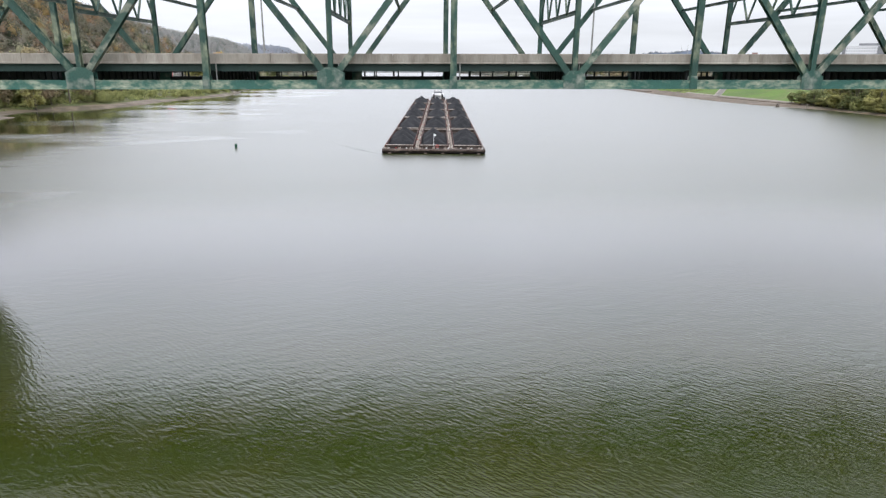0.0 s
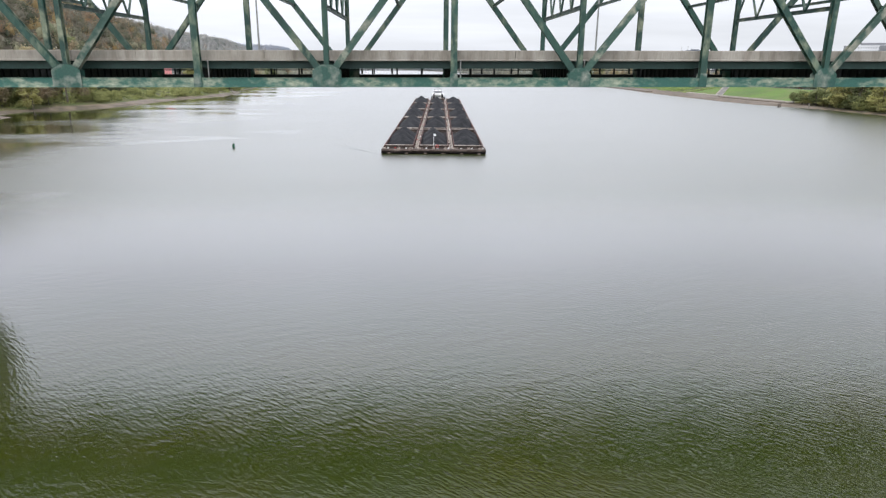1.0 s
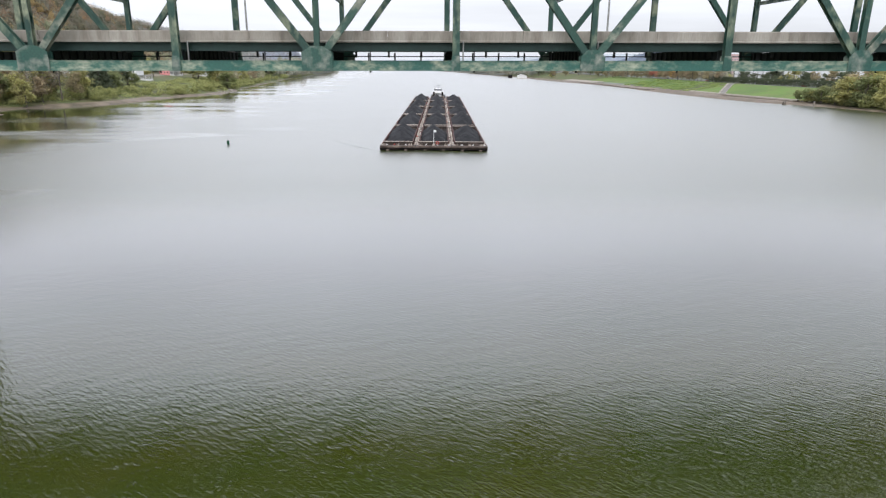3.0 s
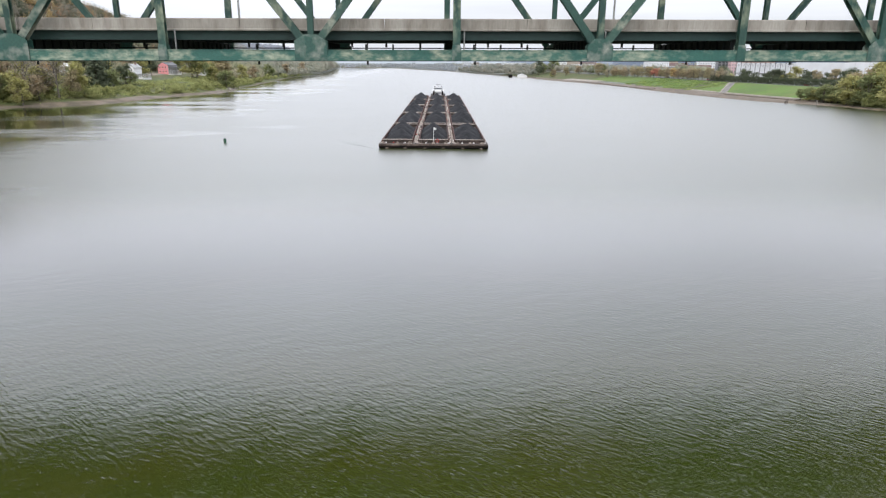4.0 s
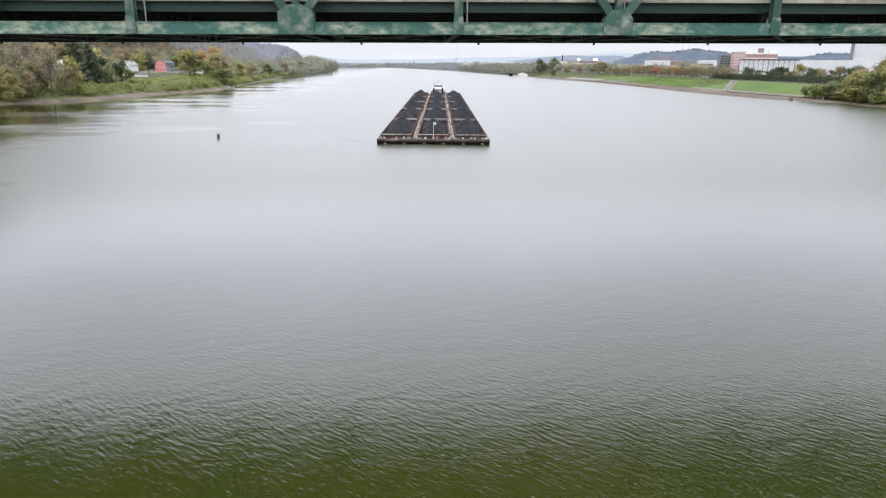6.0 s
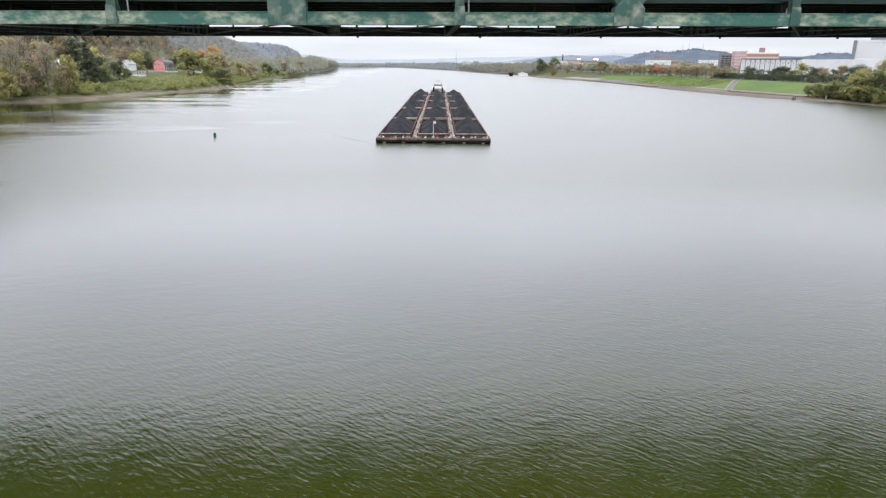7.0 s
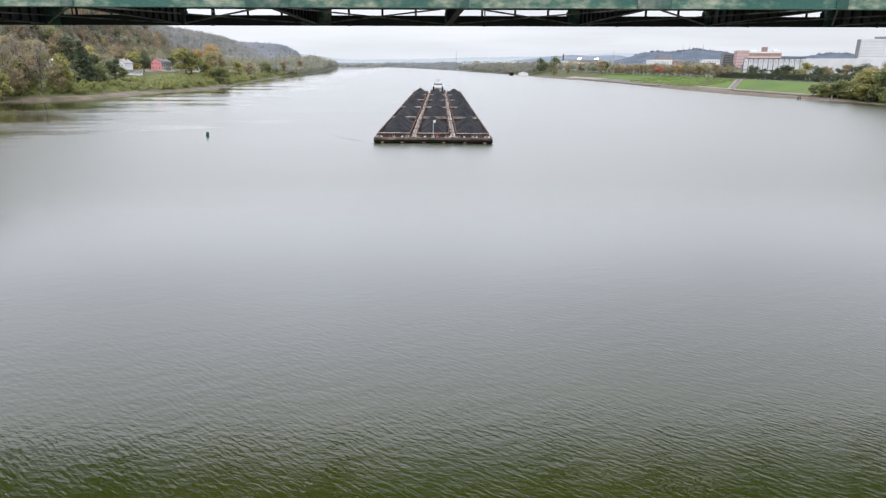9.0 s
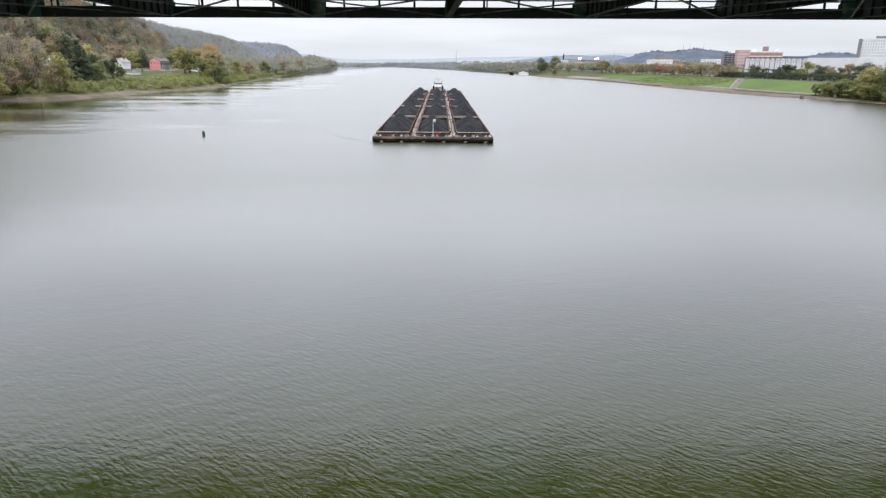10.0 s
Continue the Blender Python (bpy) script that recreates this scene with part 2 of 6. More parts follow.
class Shape:
    """Collects vertices and faces for one mesh."""

    def __init__(self):
        self.v, self.f = [], []

    def add(self, verts, faces):
        n = len(self.v)
        self.v += [tuple(p) for p in verts]
        self.f += [tuple(i + n for i in q) for q in faces]
        return self

    def box(self, x0, x1, y0, y1, z0, z1, taper=0.0):
        t = taper
        return self.add([(x0, y0, z0), (x1, y0, z0), (x1, y1, z0), (x0, y1, z0), (x0 + t, y0 + t, z1), (x1 - t, y0 + t, z1), (x1 - t, y1 - t, z1), (x0 + t, y1 - t, z1)],
                        [(3, 2, 1, 0), (4, 5, 6, 7), (0, 1, 5, 4), (1, 2, 6, 5), (2, 3, 7, 6), (3, 0, 4, 7)])

    def beam(self, a, b, w, h, up=(0, 1, 0)):
        """A bar from a to b, w wide across and h deep along the direction nearest to up."""
        a, b = Vector(a), Vector(b)
        d = (b - a).normalized()
        u = Vector(up)
        u = (u - d * u.dot(d)).normalized()
        s = d.cross(u)
        c = [s * (w / 2 * i) + u * (h / 2 * j) for i, j in ((-1, -1), (1, -1), (1, 1), (-1, 1))]
        return self.add([a + k for k in c] + [b + k for k in c], [(3, 2, 1, 0), (4, 5, 6, 7), (0, 1, 5, 4), (1, 2, 6, 5), (2, 3, 7, 6), (3, 0, 4, 7)])

    def i_beam(self, a, b, w, h, t=0.06, up=(0, 0, 1)):
        """A rolled section: web and two flanges in one closed profile."""
        a, b = Vector(a), Vector(b)
        d = (b - a).normalized()
        u = Vector(up)
        u = (u - d * u.dot(d)).normalized()
        s = d.cross(u)
        half = [(t / 2, -h / 2 + t), (w / 2, -h / 2 + t), (w / 2, -h / 2), (-w / 2, -h / 2), (-w / 2, -h / 2 + t), (-t / 2, -h / 2 + t)]
        ring = half + [(-p, -q) for p, q in half]
        n = len(ring)
        vs = [e + s * p + u * q for e in (a, b) for p, q in ring]
        return self.add(vs, [tuple(range(n)), tuple(reversed(range(n, 2 * n)))] + [(k, n + k, n + (k + 1) % n, (k + 1) % n) for k in range(n)])

    def tube(self, a, b, r0, r1=None, n=8):
        a, b = Vector(a), Vector(b)
        r1 = r0 if r1 is None else r1
        d = (b - a).normalized()
        u = d.orthogonal().normalized()
        s = d.cross(u)
        ring = [(u * math.cos(2 * math.pi * k / n) + s * math.sin(2 * math.pi * k / n)) for k in range(n)]
        vs = [a + q * r0 for q in ring] + [b + q * r1 for q in ring]
        fs = [(k, (k + 1) % n, n + (k + 1) % n, n + k) for k in range(n)] + [tuple(reversed(range(n))), tuple(range(n, 2 * n))]
        return self.add(vs, fs)

    def prism(self, outline, y0, y1):
        """An outline in x and z, pushed through from y0 to y1."""
        n = len(outline)
        vs = [(x, y0, z) for x, z in outline] + [(x, y1, z) for x, z in outline]
        fs = [tuple(range(n)), tuple(reversed(range(n, 2 * n)))] + [(k, n + k, n + (k + 1) % n, (k + 1) % n) for k in range(n)]
        return self.add(vs, fs)

    def prism_x(self, outline, x0, x1):
        """An outline in y and z, pushed through from x0 to x1."""
        n = len(outline)
        vs = [(x0, y, z) for y, z in outline] + [(x1, y, z) for y, z in outline]
        fs = [tuple(reversed(range(n))), tuple(range(n, 2 * n))] + [(k, (k + 1) % n, n + (k + 1) % n, n + k) for k in range(n)]
        return self.add(vs, fs)

    def mesh(self, name, mat, fix=True):
        me = bpy.data.meshes.new(name)
        me.from_pydata(self.v, [], self.f)
        if fix:
            bm = bmesh.new()
            bm.from_mesh(me)
            bmesh.ops.recalc_face_normals(bm, faces=bm.faces)
            bm.to_mesh(me)
            bm.free()
        me.materials.append(mat)
        return me


def thing(name, label, category, group="", kind="", at=(0, 0, 0), rz=0.0):
    """An empty at a thing's base, for its parts."""
    ob = new(name)
    ob.empty_display_size = 0.2
    ob.matrix_basis = pose(*at, 0, 0, rz)
    return tagged(ob, label, category, group, kind)


def part(name, shape, mat, parent, label=""):
    """One mesh object under a thing or a part."""
    me = shape if isinstance(shape, bpy.types.Mesh) else shape.mesh(name, mat)
    ob = new(name, me)
    ob.parent = parent
    return tagged(ob, label)


def single(name, shape, mat, label, category, kind="", at=(0, 0, 0), rz=0.0, group=""):
    """A thing that is one mesh."""
    ob = new(name, shape if isinstance(shape, bpy.types.Mesh) else shape.mesh(name, mat))
    ob.matrix_basis = pose(*at, 0, 0, rz)
    return tagged(ob, label, category, group, kind)


# ---- the river, its banks and the land ----
LEFT = [(-600, -225), (250, -209), (320, -208), (352, -207), (378, -188), (400, -175), (453, -171.5), (489, -160), (530, -153), (560, -153),
        (585, -160), (606, -166), (648, -165), (701, -168), (827, -178), (952, -188), (1103, -193), (1300, -199), (1524, -208), (2019, -258), (2518, -306), (2600, -480), (2760, -1300), (2900, -3400)]
RIGHT = [(-600, 285), (300, 268), (376, 262), (413, 259), (445, 256), (470, 252), (524, 246), (565, 241), (640, 236), (831, 229), (969, 207),
         (1168, 186), (1326, 152), (1780, 86), (2380, -56), (2680, -157), (2820, -420), (3000, -1300), (3120, -3300)]
FORESHORE = [(300, 0), (400, 2), (425, 8), (450, 19), (500, 20), (573, 18), (638, 15), (700, 11), (812, 14), (900, 19), (1031, 16), (1150, 6), (1300, 0)]


def shore_left(y):
    return interp(LEFT, y) + 2.2 * noise.noise((y * 0.045, 3.1, 0)) + 0.9 * noise.noise((y * 0.16, 7.7, 0))


def shore_right(y):
    return interp(RIGHT, y) + 1.4 * noise.noise((y * 0.05, 11.3, 0)) + 0.6 * noise.noise((y * 0.2, 5.7, 0))


RIDGE_OFF = [(-600, 190), (500, 205), (800, 228), (1150, 254), (1500, 275), (1850, 258), (2000, 250), (2250, 193), (2330, 168), (2420, 149), (2560, 131)]
RIDGE_TOP = [(-600, 100), (400, 100), (600, 92), (800, 84), (1000, 75), (1150, 72), (1300, 71), (1500, 71), (1850, 65), (2000, 64), (2250, 70), (2330, 67), (2420, 56), (2500, 38), (2560, 16), (2700, 10)]


def land_left(y, d):
    """Height of the ground d metres inland from the left shore."""
    base = interp([(0, 0), (3, 0.5), (9, 1.1), (14, 2.0), (30, 5.0), (60, 9.5), (100, 12.5), (130, 15)], d)
    if d > 110:
        off, top = interp(RIDGE_OFF, y), interp(RIDGE_TOP, y)
        k = min(1.0, (d - 110) / max(off - 110, 20))
        k = k * k * (3 - 2 * k)
        base = base + (top - base) * k
        base += (5.0 * noise.noise((y * 0.006, d * 0.006, 2.0)) + 2.0 * noise.noise((y * 0.02, d * 0.02, 5.0))) * k
    elif d > 3:
        base += 0.35 * noise.noise((y * 0.06, d * 0.06, 1.0))
    return base


def foreshore(y):
    """Width of the bare stony strip between the right bank line and the water."""
    return interp(FORESHORE, y)


def land_right(y, d):
    """Height of the ground d metres inland from the right shore."""
    w = foreshore(y)
    if d < 10:
        return 1.7 * max(0.0, (d + w) / (10 + w)) ** 0.8
    base = interp([(10, 1.7), (48, 8.2), (56, 8.6), (400, 9.5), (1200, 11), (4000, 13)], d)
    if 10 < d < 48:
        base += 0.2 * noise.noise((y * 0.05, d * 0.05, 9.0))
    return base


def beach(y):
    """Width of the bare sandy strip along the left shore."""
    return interp([(250, 9), (340, 8), (365, 11), (380, 13), (420, 12), (470, 9), (540, 8), (590, 6), (610, 3), (1000, 3), (1200, -3)], y)


def make_ground():
    ys = [-600, -400, -200, -60, 60, 160] + list(range(220, 720, 8)) + list(range(720, 1100, 20)) + list(range(1100, 2500, 50)) + [2500, 2530, 2560, 2600, 2680, 2760, 2830, 2900, 3000, 3120, 3400, 3900, 4700]
    dl = [3600, 2600, 1800, 1200, 800, 600, 480, 400, 340, 300, 265, 235, 210, 185, 160, 140, 120, 105, 90, 75, 60, 48, 38, 30, 23, 18, 14, 10, 7, 4, 2]
    dr = [-0.8, -0.6, -0.4, -0.2, 0, 2, 4, 7, 10, 14, 20, 27, 34, 41, 48, 56, 70, 90, 120, 170, 240, 330, 450, 650, 900, 1300, 1900, 2700, 3700]
    inner = [0.0, 0.04, 0.2, 0.5, 0.8, 0.96, 1.0]
    nc = len(dl) + len(inner) + len(dr)
    verts, faces, mats = [], [], []
    for y in ys:
        a, b, w = shore_left(y), shore_right(y) - foreshore(y), foreshore(y)
        verts += [(a - d, y, land_left(y, d)) for d in dl]
        for k in inner:
            verts.append((a + (b - a) * k, y, -4.0 if 0.1 < k < 0.9 else (-1.5 if 0.0 < k < 1.0 else 0.0)))
        for d in dr:
            d = d * w if d < 0 else d
            verts.append((b + w + d + (0.02 if d == 0 else 0), y, land_right(y, d)))
    n_l, n_i = len(dl), len(inner)
    for i in range(len(ys) - 1):
        for j in range(nc - 1):
            p = i * nc + j
            faces.append((p, p + 1, p + nc + 1, p + nc))
            y = ys[i]
            if j < n_l:
                d = dl[j]
                w = beach(y) + 3 * noise.noise((y * 0.03, 0, 4))
                mats.append(0 if d <= w else ((1 if y < 1300 else 4) if d <= 75 else 3))
            elif j < n_l + n_i - 1:
                mats.append(5)
            else:
                d = dr[min(j - n_l - n_i + 1, len(dr) - 1)]
                lawn = 440 < y < 596 or 640 < y < 900
                shore = 10 if 420 < y < 760 else 4
                mats.append(0 if d <= shore else ((2 if (d <= 60 if y < 600 else 14 < d <= 60) else 4) if lawn else (1 if d < 75 and y < 1300 else 4)))
    me = bpy.data.meshes.new("ground")
    me.from_pydata(verts, [], faces)
    for m in (M_MUD, M_SCRUB, M_LAWN, M_FOREST, M_TOWNGROUND, M_BED):
        me.materials.append(m)
    me.polygons.foreach_set("material_index", mats)
    me.polygons.foreach_set("use_smooth", [True] * len(faces))
    tagged(new("ground", me), "muddy river banks, grass slopes and wooded hill ground", "ground", kind="structure")


make_ground()


def make_sandbar():
    vs, fs, n, m = [], [], 20, 9
    for i in range(n + 1):
        for j in range(m + 1):
            u, v = 2 * i / n - 1, 2 * j / m - 1
            h = 1.5 * (1 - u * u) * (1 - v * v) - 0.2 + 0.25 * noise.noise((u * 3, v * 3, 8))
            vs.append((-203 + 8 * u + 3 * v, 309 + 11 * v, h))
    for i in range(n):
        for j in range(m):
            a = i * (m + 1) + j
            fs.append((a, a + m + 1, a + m + 2, a + 1))
    me = Shape().add(vs, fs).mesh("sandbar", M_MUD)
    tagged(new("sandbar", me), "low muddy sandbar just above the water", "sandbar", kind="structure")


make_sandbar()
sheet = Shape().add([(-3500, -600, 0), (3600, -600, 0), (3600, 4700, 0), (-3500, 4700, 0)], [(0, 1, 2, 3)])
tagged(new("water", sheet.mesh("water", M_WATER)), "wide calm olive-grey river with fine ripples", "water", kind="structure")


# ---- the road bridge ----
BAY, MID_X, NEAR_Y, FAR_Y = 13.08, 3.68, 70.6, 91.8
GRADE = 0.0075
N_LO, N_HI = -6, 10          # panel points of the truss
Z_LOW, Z_TOP = 24.98, 42.4   # centre lines of the chords


def lift(x):
    return GRADE * (x - MID_X)


def node(k, y, z):
    x = MID_X + BAY * k
    return (x, y, z + lift(x))


def make_bridge():
    br = thing("truss_bridge", "weathered green steel truss road bridge with concrete parapets", "bridge", at=(0, 0, 0))
    for y, inward in ((NEAR_Y, 1), (FAR_Y, -1)):
        low = Z_LOW if inward > 0 else Z_LOW - 0.05
        for k in range(N_LO, N_HI):
            # far chord coloured near-black to stand for shade under the deck
            part("bottom_chord", Shape().i_beam(node(k, y, low), node(k + 1, y, low), 0.75, 0.94, 0.07).beam(node(k, y - 0.3, low), node(k + 1, y - 0.3, low), 0.05, 0.84, (0, 0, 1)).beam(node(k, y + 0.3, low), node(k + 1, y + 0.3, low), 0.05, 0.84, (0, 0, 1)), M_CHORD if inward > 0 else M_DARKSTEEL_SHADE, br, "mottled faded green paint" if inward > 0 else "far bottom chord, near-black for the deck's shade")
            part("top_chord", Shape().beam(node(k, y, Z_TOP), node(k + 1, y, Z_TOP), 0.75, 0.9, (0, 0, 1)), M_STEEL, br)
        for k in range(N_LO, N_HI + 1):
            lower = k % 2 != 0      # panel points where the diagonals meet the bottom chord
            w = 0.52 if lower else 0.66
            x, _, z0 = node(k, y, Z_LOW + 0.2)
            z1 = node(k, y, Z_TOP - 0.3)[2]
            s = Shape()
            for o in (-1, 1):
                s.box(x - w / 2, x + w / 2, y + o * 0.26 - 0.035, y + o * 0.26 + 0.035, z0, z1)
            s.box(x - 0.03, x + 0.03, y - 0.23, y + 0.23, z0, z1)
            part("vertical_post", s, M_STEEL, br)
            if lower:
                for j in (k - 1, k + 1):
                    if N_LO <= j <= N_HI:
                        a, b = Vector(node(k, y, Z_LOW + 0.3)), Vector(node(j, y, Z_TOP - 0.2))
                        d = Shape().beam(a + Vector((0, -0.28, 0)), b + Vector((0, -0.28, 0)), 0.64, 0.06)
                        d.beam(a + Vector((0, 0.28, 0)), b + Vector((0, 0.28, 0)), 0.64, 0.06).beam(a, b, 0.06, 0.5)
                        part("diagonal", d, M_FADED_SKYLIT if j > k and inward > 0 else M_STEEL, br)
                hw, hb, side, top = (1.44, -0.48, 1.22, 1.78) if k < 0 else (1.18, -0.48, 0.80, 1.46)
                out = [(-hw, hb), (hw, hb), (hw, side), (0.62, top - 0.06), (0.45, top), (-0.45, top), (-0.62, top - 0.06), (-hw, side)]
                for o in (-1, 1):
                    yy = y + o * 0.41
                    g = Shape().prism([(x + px, node(k, y, Z_LOW)[2] + pz) for px, pz in out], yy - 0.02, yy + 0.02)
                    part("gusset_plate", g, M_GUSSET, br, "riveted green gusset plate")
            else:
                out = ((-0.42, -0.46), (0.42, -0.46), (0.42, 0.3), (0.34, 0.9), (-0.34, 0.9), (-0.42, 0.3))
                for o in (-1, 1):
                    yy = y + o * 0.41
                    g = Shape().prism([(x + px, node(k, y, Z_LOW)[2] + pz) for px, pz in out], yy - 0.02, yy + 0.02)
                    part("splice_plate", g, M_GUSSET, br)
    # cross frames above the road
    for k in range(N_LO, N_HI + 1):
        zs = 32.4 if k % 2 else 37.2
        a, b = node(k, NEAR_Y, zs), node(k, FAR_Y, zs)
        m = Vector(node(k, (NEAR_Y + FAR_Y) / 2, zs))
        t0, t1 = node(k, NEAR_Y, zs + 4.6), node(k, FAR_Y, zs + 4.6)
        part("sway_strut", Shape().i_beam(a, b, 0.3, 0.42, 0.05), M_STEEL, br)
        part("sway_strut", Shape().i_beam(t0, t1, 0.3, 0.42, 0.05), M_STEEL, br)
        for q in range(4):
            u0, u1 = Vector(a).lerp(Vector(b), q / 4), Vector(a).lerp(Vector(b), (q + 1) / 4)
            v = u0.lerp(u1, 0.5) + Vector((0, 0, 4.6))
            part("sway_brace", Shape().beam(u0, v, 0.2, 0.2, (1, 0, 0)), M_STEEL, br)
            part("sway_brace", Shape().beam(u1, v, 0.2, 0.2, (1, 0, 0)), M_STEEL, br)
        if k % 2 != 0:
            for j in (-1, 1):
                if N_LO <= k + j <= N_HI:
                    u = k + j * 0.52
                    part("diagonal_strut", Shape().i_beam(node(u, NEAR_Y, 34.1), node(u, FAR_Y, 34.1), 0.26, 0.32, 0.05), M_STEEL, br)
    # floor beams with stiffeners, laterals and stringers
    for k in range(N_LO, N_HI + 1):
        fb = Shape().i_beam(node(k, NEAR_Y + 0.4, 25.5), node(k, FAR_Y - 0.4, 25.5), 0.5, 1.9, 0.06)
        x = MID_X + BAY * k
        for q in range(1, 14):
            y = NEAR_Y + (FAR_Y - NEAR_Y) * q / 14
            fb.box(x - 0.22, x + 0.22, y - 0.02, y + 0.02, 24.6 + lift(x), 26.4 + lift(x))
        part("floor_beam", fb, M_DARKSTEEL_SHADE, br, "floor beam with stiffeners, near-black for the deck's shade")
        if k < N_HI:
            for y0, y1 in ((NEAR_Y, FAR_Y), (FAR_Y, NEAR_Y)):
                part("lateral_brace", Shape().beam(node(k, y0, 24.62), node(k + 1, y1, 24.62), 0.14, 0.10, (0, 0, 1)), M_BRACE, br)
    xa, xb = MID_X + BAY * (N_LO - 9), MID_X + BAY * (N_HI + 13)
    for q in range(8):
        y = NEAR_Y + 1.6 + (FAR_Y - NEAR_Y - 3.2) * q / 7
        # inner stringers get the shade tone, outer ones the fascia paint
        mat = M_FASCIA if q in (0, 7) else M_DARKSTEEL_SHADE
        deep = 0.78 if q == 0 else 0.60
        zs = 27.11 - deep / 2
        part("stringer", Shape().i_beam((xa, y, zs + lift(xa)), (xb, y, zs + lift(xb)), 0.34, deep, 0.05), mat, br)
    part("deck_slab", Shape().beam((xa, (NEAR_Y + FAR_Y) / 2, 27.25 + lift(xa)), (xb, (NEAR_Y + FAR_Y) / 2, 27.25 + lift(xb)), FAR_Y - NEAR_Y - 2.2, 0.25, (0, 0, 1)), M_CONCRETE, br)
    part("road_surface", Shape().beam((xa, (NEAR_Y + FAR_Y) / 2, 27.41 + lift(xa)), (xb, (NEAR_Y + FAR_Y) / 2, 27.41 + lift(xb)), FAR_Y - NEAR_Y - 3.2, 0.06, (0, 0, 1)), M_ASPHALT, br)
    # parapets in cast lengths with open joints
    step = BAY / 2
    for y, s in ((NEAR_Y + 1.3, 1), (FAR_Y - 1.3, -1)):
        x = xa
        while x < xb - 0.5:
            z0, z1 = lift(x), lift(x + step)
            p = Shape()
            prof = [(-0.30, 27.12), (0.30, 27.12), (0.24, 27.65), (0.12, 28.18), (-0.18, 28.18), (-0.22, 28.1), (-0.22, 27.30), (-0.30, 27.26)]
            n = len(prof)
            va = [(x + 0.02, y + s * o, z + z0) for o, z in prof]
            vb = [(x + step - 0.02, y + s * o, z + z1) for o, z in prof]
            p.add(va + vb, [tuple(range(n)), tuple(range(n, 2 * n))] + [(i, (i + 1) % n, n + (i + 1) % n, n + i) for i in range(n)])
            part("parapet", p, M_CONCRETE, br)
            x += step
    # hanger posts, drain pipes and an inspection rail between chord and deck
    # posts and rail take the near-black tone as painted shade
    for y, z0 in ((NEAR_Y + 3.9, 25.75), (FAR_Y - 0.75, 25.35)):
        for k in range(N_LO * 4, N_HI * 4):
            if k % 4:
                x, _, z = node(k / 4, y, 0)
                part("hanger_post", Shape().box(x - 0.10, x + 0.10, y - 0.06, y + 0.06, z0 + z, 26.42 + z), M_DARKSTEEL_SHADE, br)
    part("inspection_rail", Shape().beam(node(N_LO, FAR_Y - 0.75, 25.98), node(N_HI, FAR_Y - 0.75, 25.98), 0.10, 0.12, (0, 0, 1)), M_DARKSTEEL_SHADE, br)
    for k in range(N_LO, N_HI + 1):
        x, y, z = node(k, NEAR_Y + 0.9, 0)
        part("drain_pipe", Shape().tube((x + 0.75, y, 24.75 + z), (x + 0.75, y, 27.2 + z), 0.07), M_GALV, br, "pale galvanised drain pipe")
    return br


BRIDGE = make_bridge()


def make_pier(x, label):
    p = thing("bridge_pier", label, "pier", group="river piers", at=(x, 81.2, 0))
    z = 24.4 + lift(x)
    part("footing", Shape().box(-8.8, 8.8, -16, 15, -4, 0.8, 0.2), M_CONCRETE, p)
    part("shaft", Shape().box(-8.4, 8.4, -15, 14, 0.8, 8.0), M_CONCRETE, p)
    # flare added out of view, shaped so the pier's reflection fits the camera's view
    part("corbel", Shape().prism([(-8.4, 8.0), (8.4, 8.0), (12.3, 15.0), (12.3, z - 2.6), (-12.3, z - 2.6), (-12.3, 15.0)], -14.8, 13.8), M_CONCRETE, p)
    part("cap", Shape().box(-12.5, 12.5, -15, 14, z - 2.6, z - 0.3), M_CONCRETE, p)
    for y in (NEAR_Y - 81.2, FAR_Y - 81.2):
        part("bearing", Shape().box(-0.6, 0.6, y - 0.6, y + 0.6, z - 0.3, z + 0.06), M_DARKSTEEL_SHADE, p)


make_pier(MID_X + BAY * N_LO, "solid concrete river pier under the truss bridge")
make_pier(MID_X + BAY * N_HI, "solid concrete river pier under the truss bridge")


def make_lamp_post(x):
    y = FAR_Y - 1.2
    p = thing("lamp_post", "slender grey lamp post on the bridge parapet", "lamp post", group="bridge lamp posts", at=(x, y, 28.18 + lift(x)))
    part("pole", Shape().tube((0, 0, 0), (0, 0, 11.0), 0.13, 0.08), M_GALV, p)
    part("arm", Shape().tube((0, 0, 10.8), (0, -2.6, 11.4), 0.06, 0.05), M_GALV, p)
    part("lamp_head", Shape().box(-0.17, 0.17, -3.3, -2.5, 11.3, 11.5), M_GALV, p)


for lx in (-20.9, 23.7):
    make_lamp_post(lx)


def make_hanging_light(k):
    x = -17.75 + BAY * 0.934 * k
    p = thing("hanging_fixture", "small dark fixture on a rod below the bridge floor", "fixture", group="under-bridge fixtures", at=(x, 85.6, 25.3 + lift(x)))
    part("rod", Shape().tube((0, 0, 1.2), (0, 0, -0.85), 0.06).box(-0.05, 0.05, -0.6, 0.6, 0.9, 1.0), M_DARKSTEEL_SHADE, p)
    part("lamp_body", Shape().tube((0, 0, -0.85), (0, 0, -1.2), 0.10, 0.13), M_DARKSTEEL_SHADE, p)


for k in range(-5, 10):
    make_hanging_light(k)


# ---- the coal tow ----
M_HULL = material("black_barge_hull", (0.009, 0.0085, 0.008), 0.8, second=(0.026, 0.018, 0.015), scale=0.5, grain=0.3, spec=0.2)
M_RUST = material("rusty_coaming", (0.095, 0.040, 0.031), 0.85, second=(0.050, 0.030, 0.026), scale=0.35, grain=0.3, third=(0.15, 0.058, 0.042), third_scale=0.12, vary=0.3)
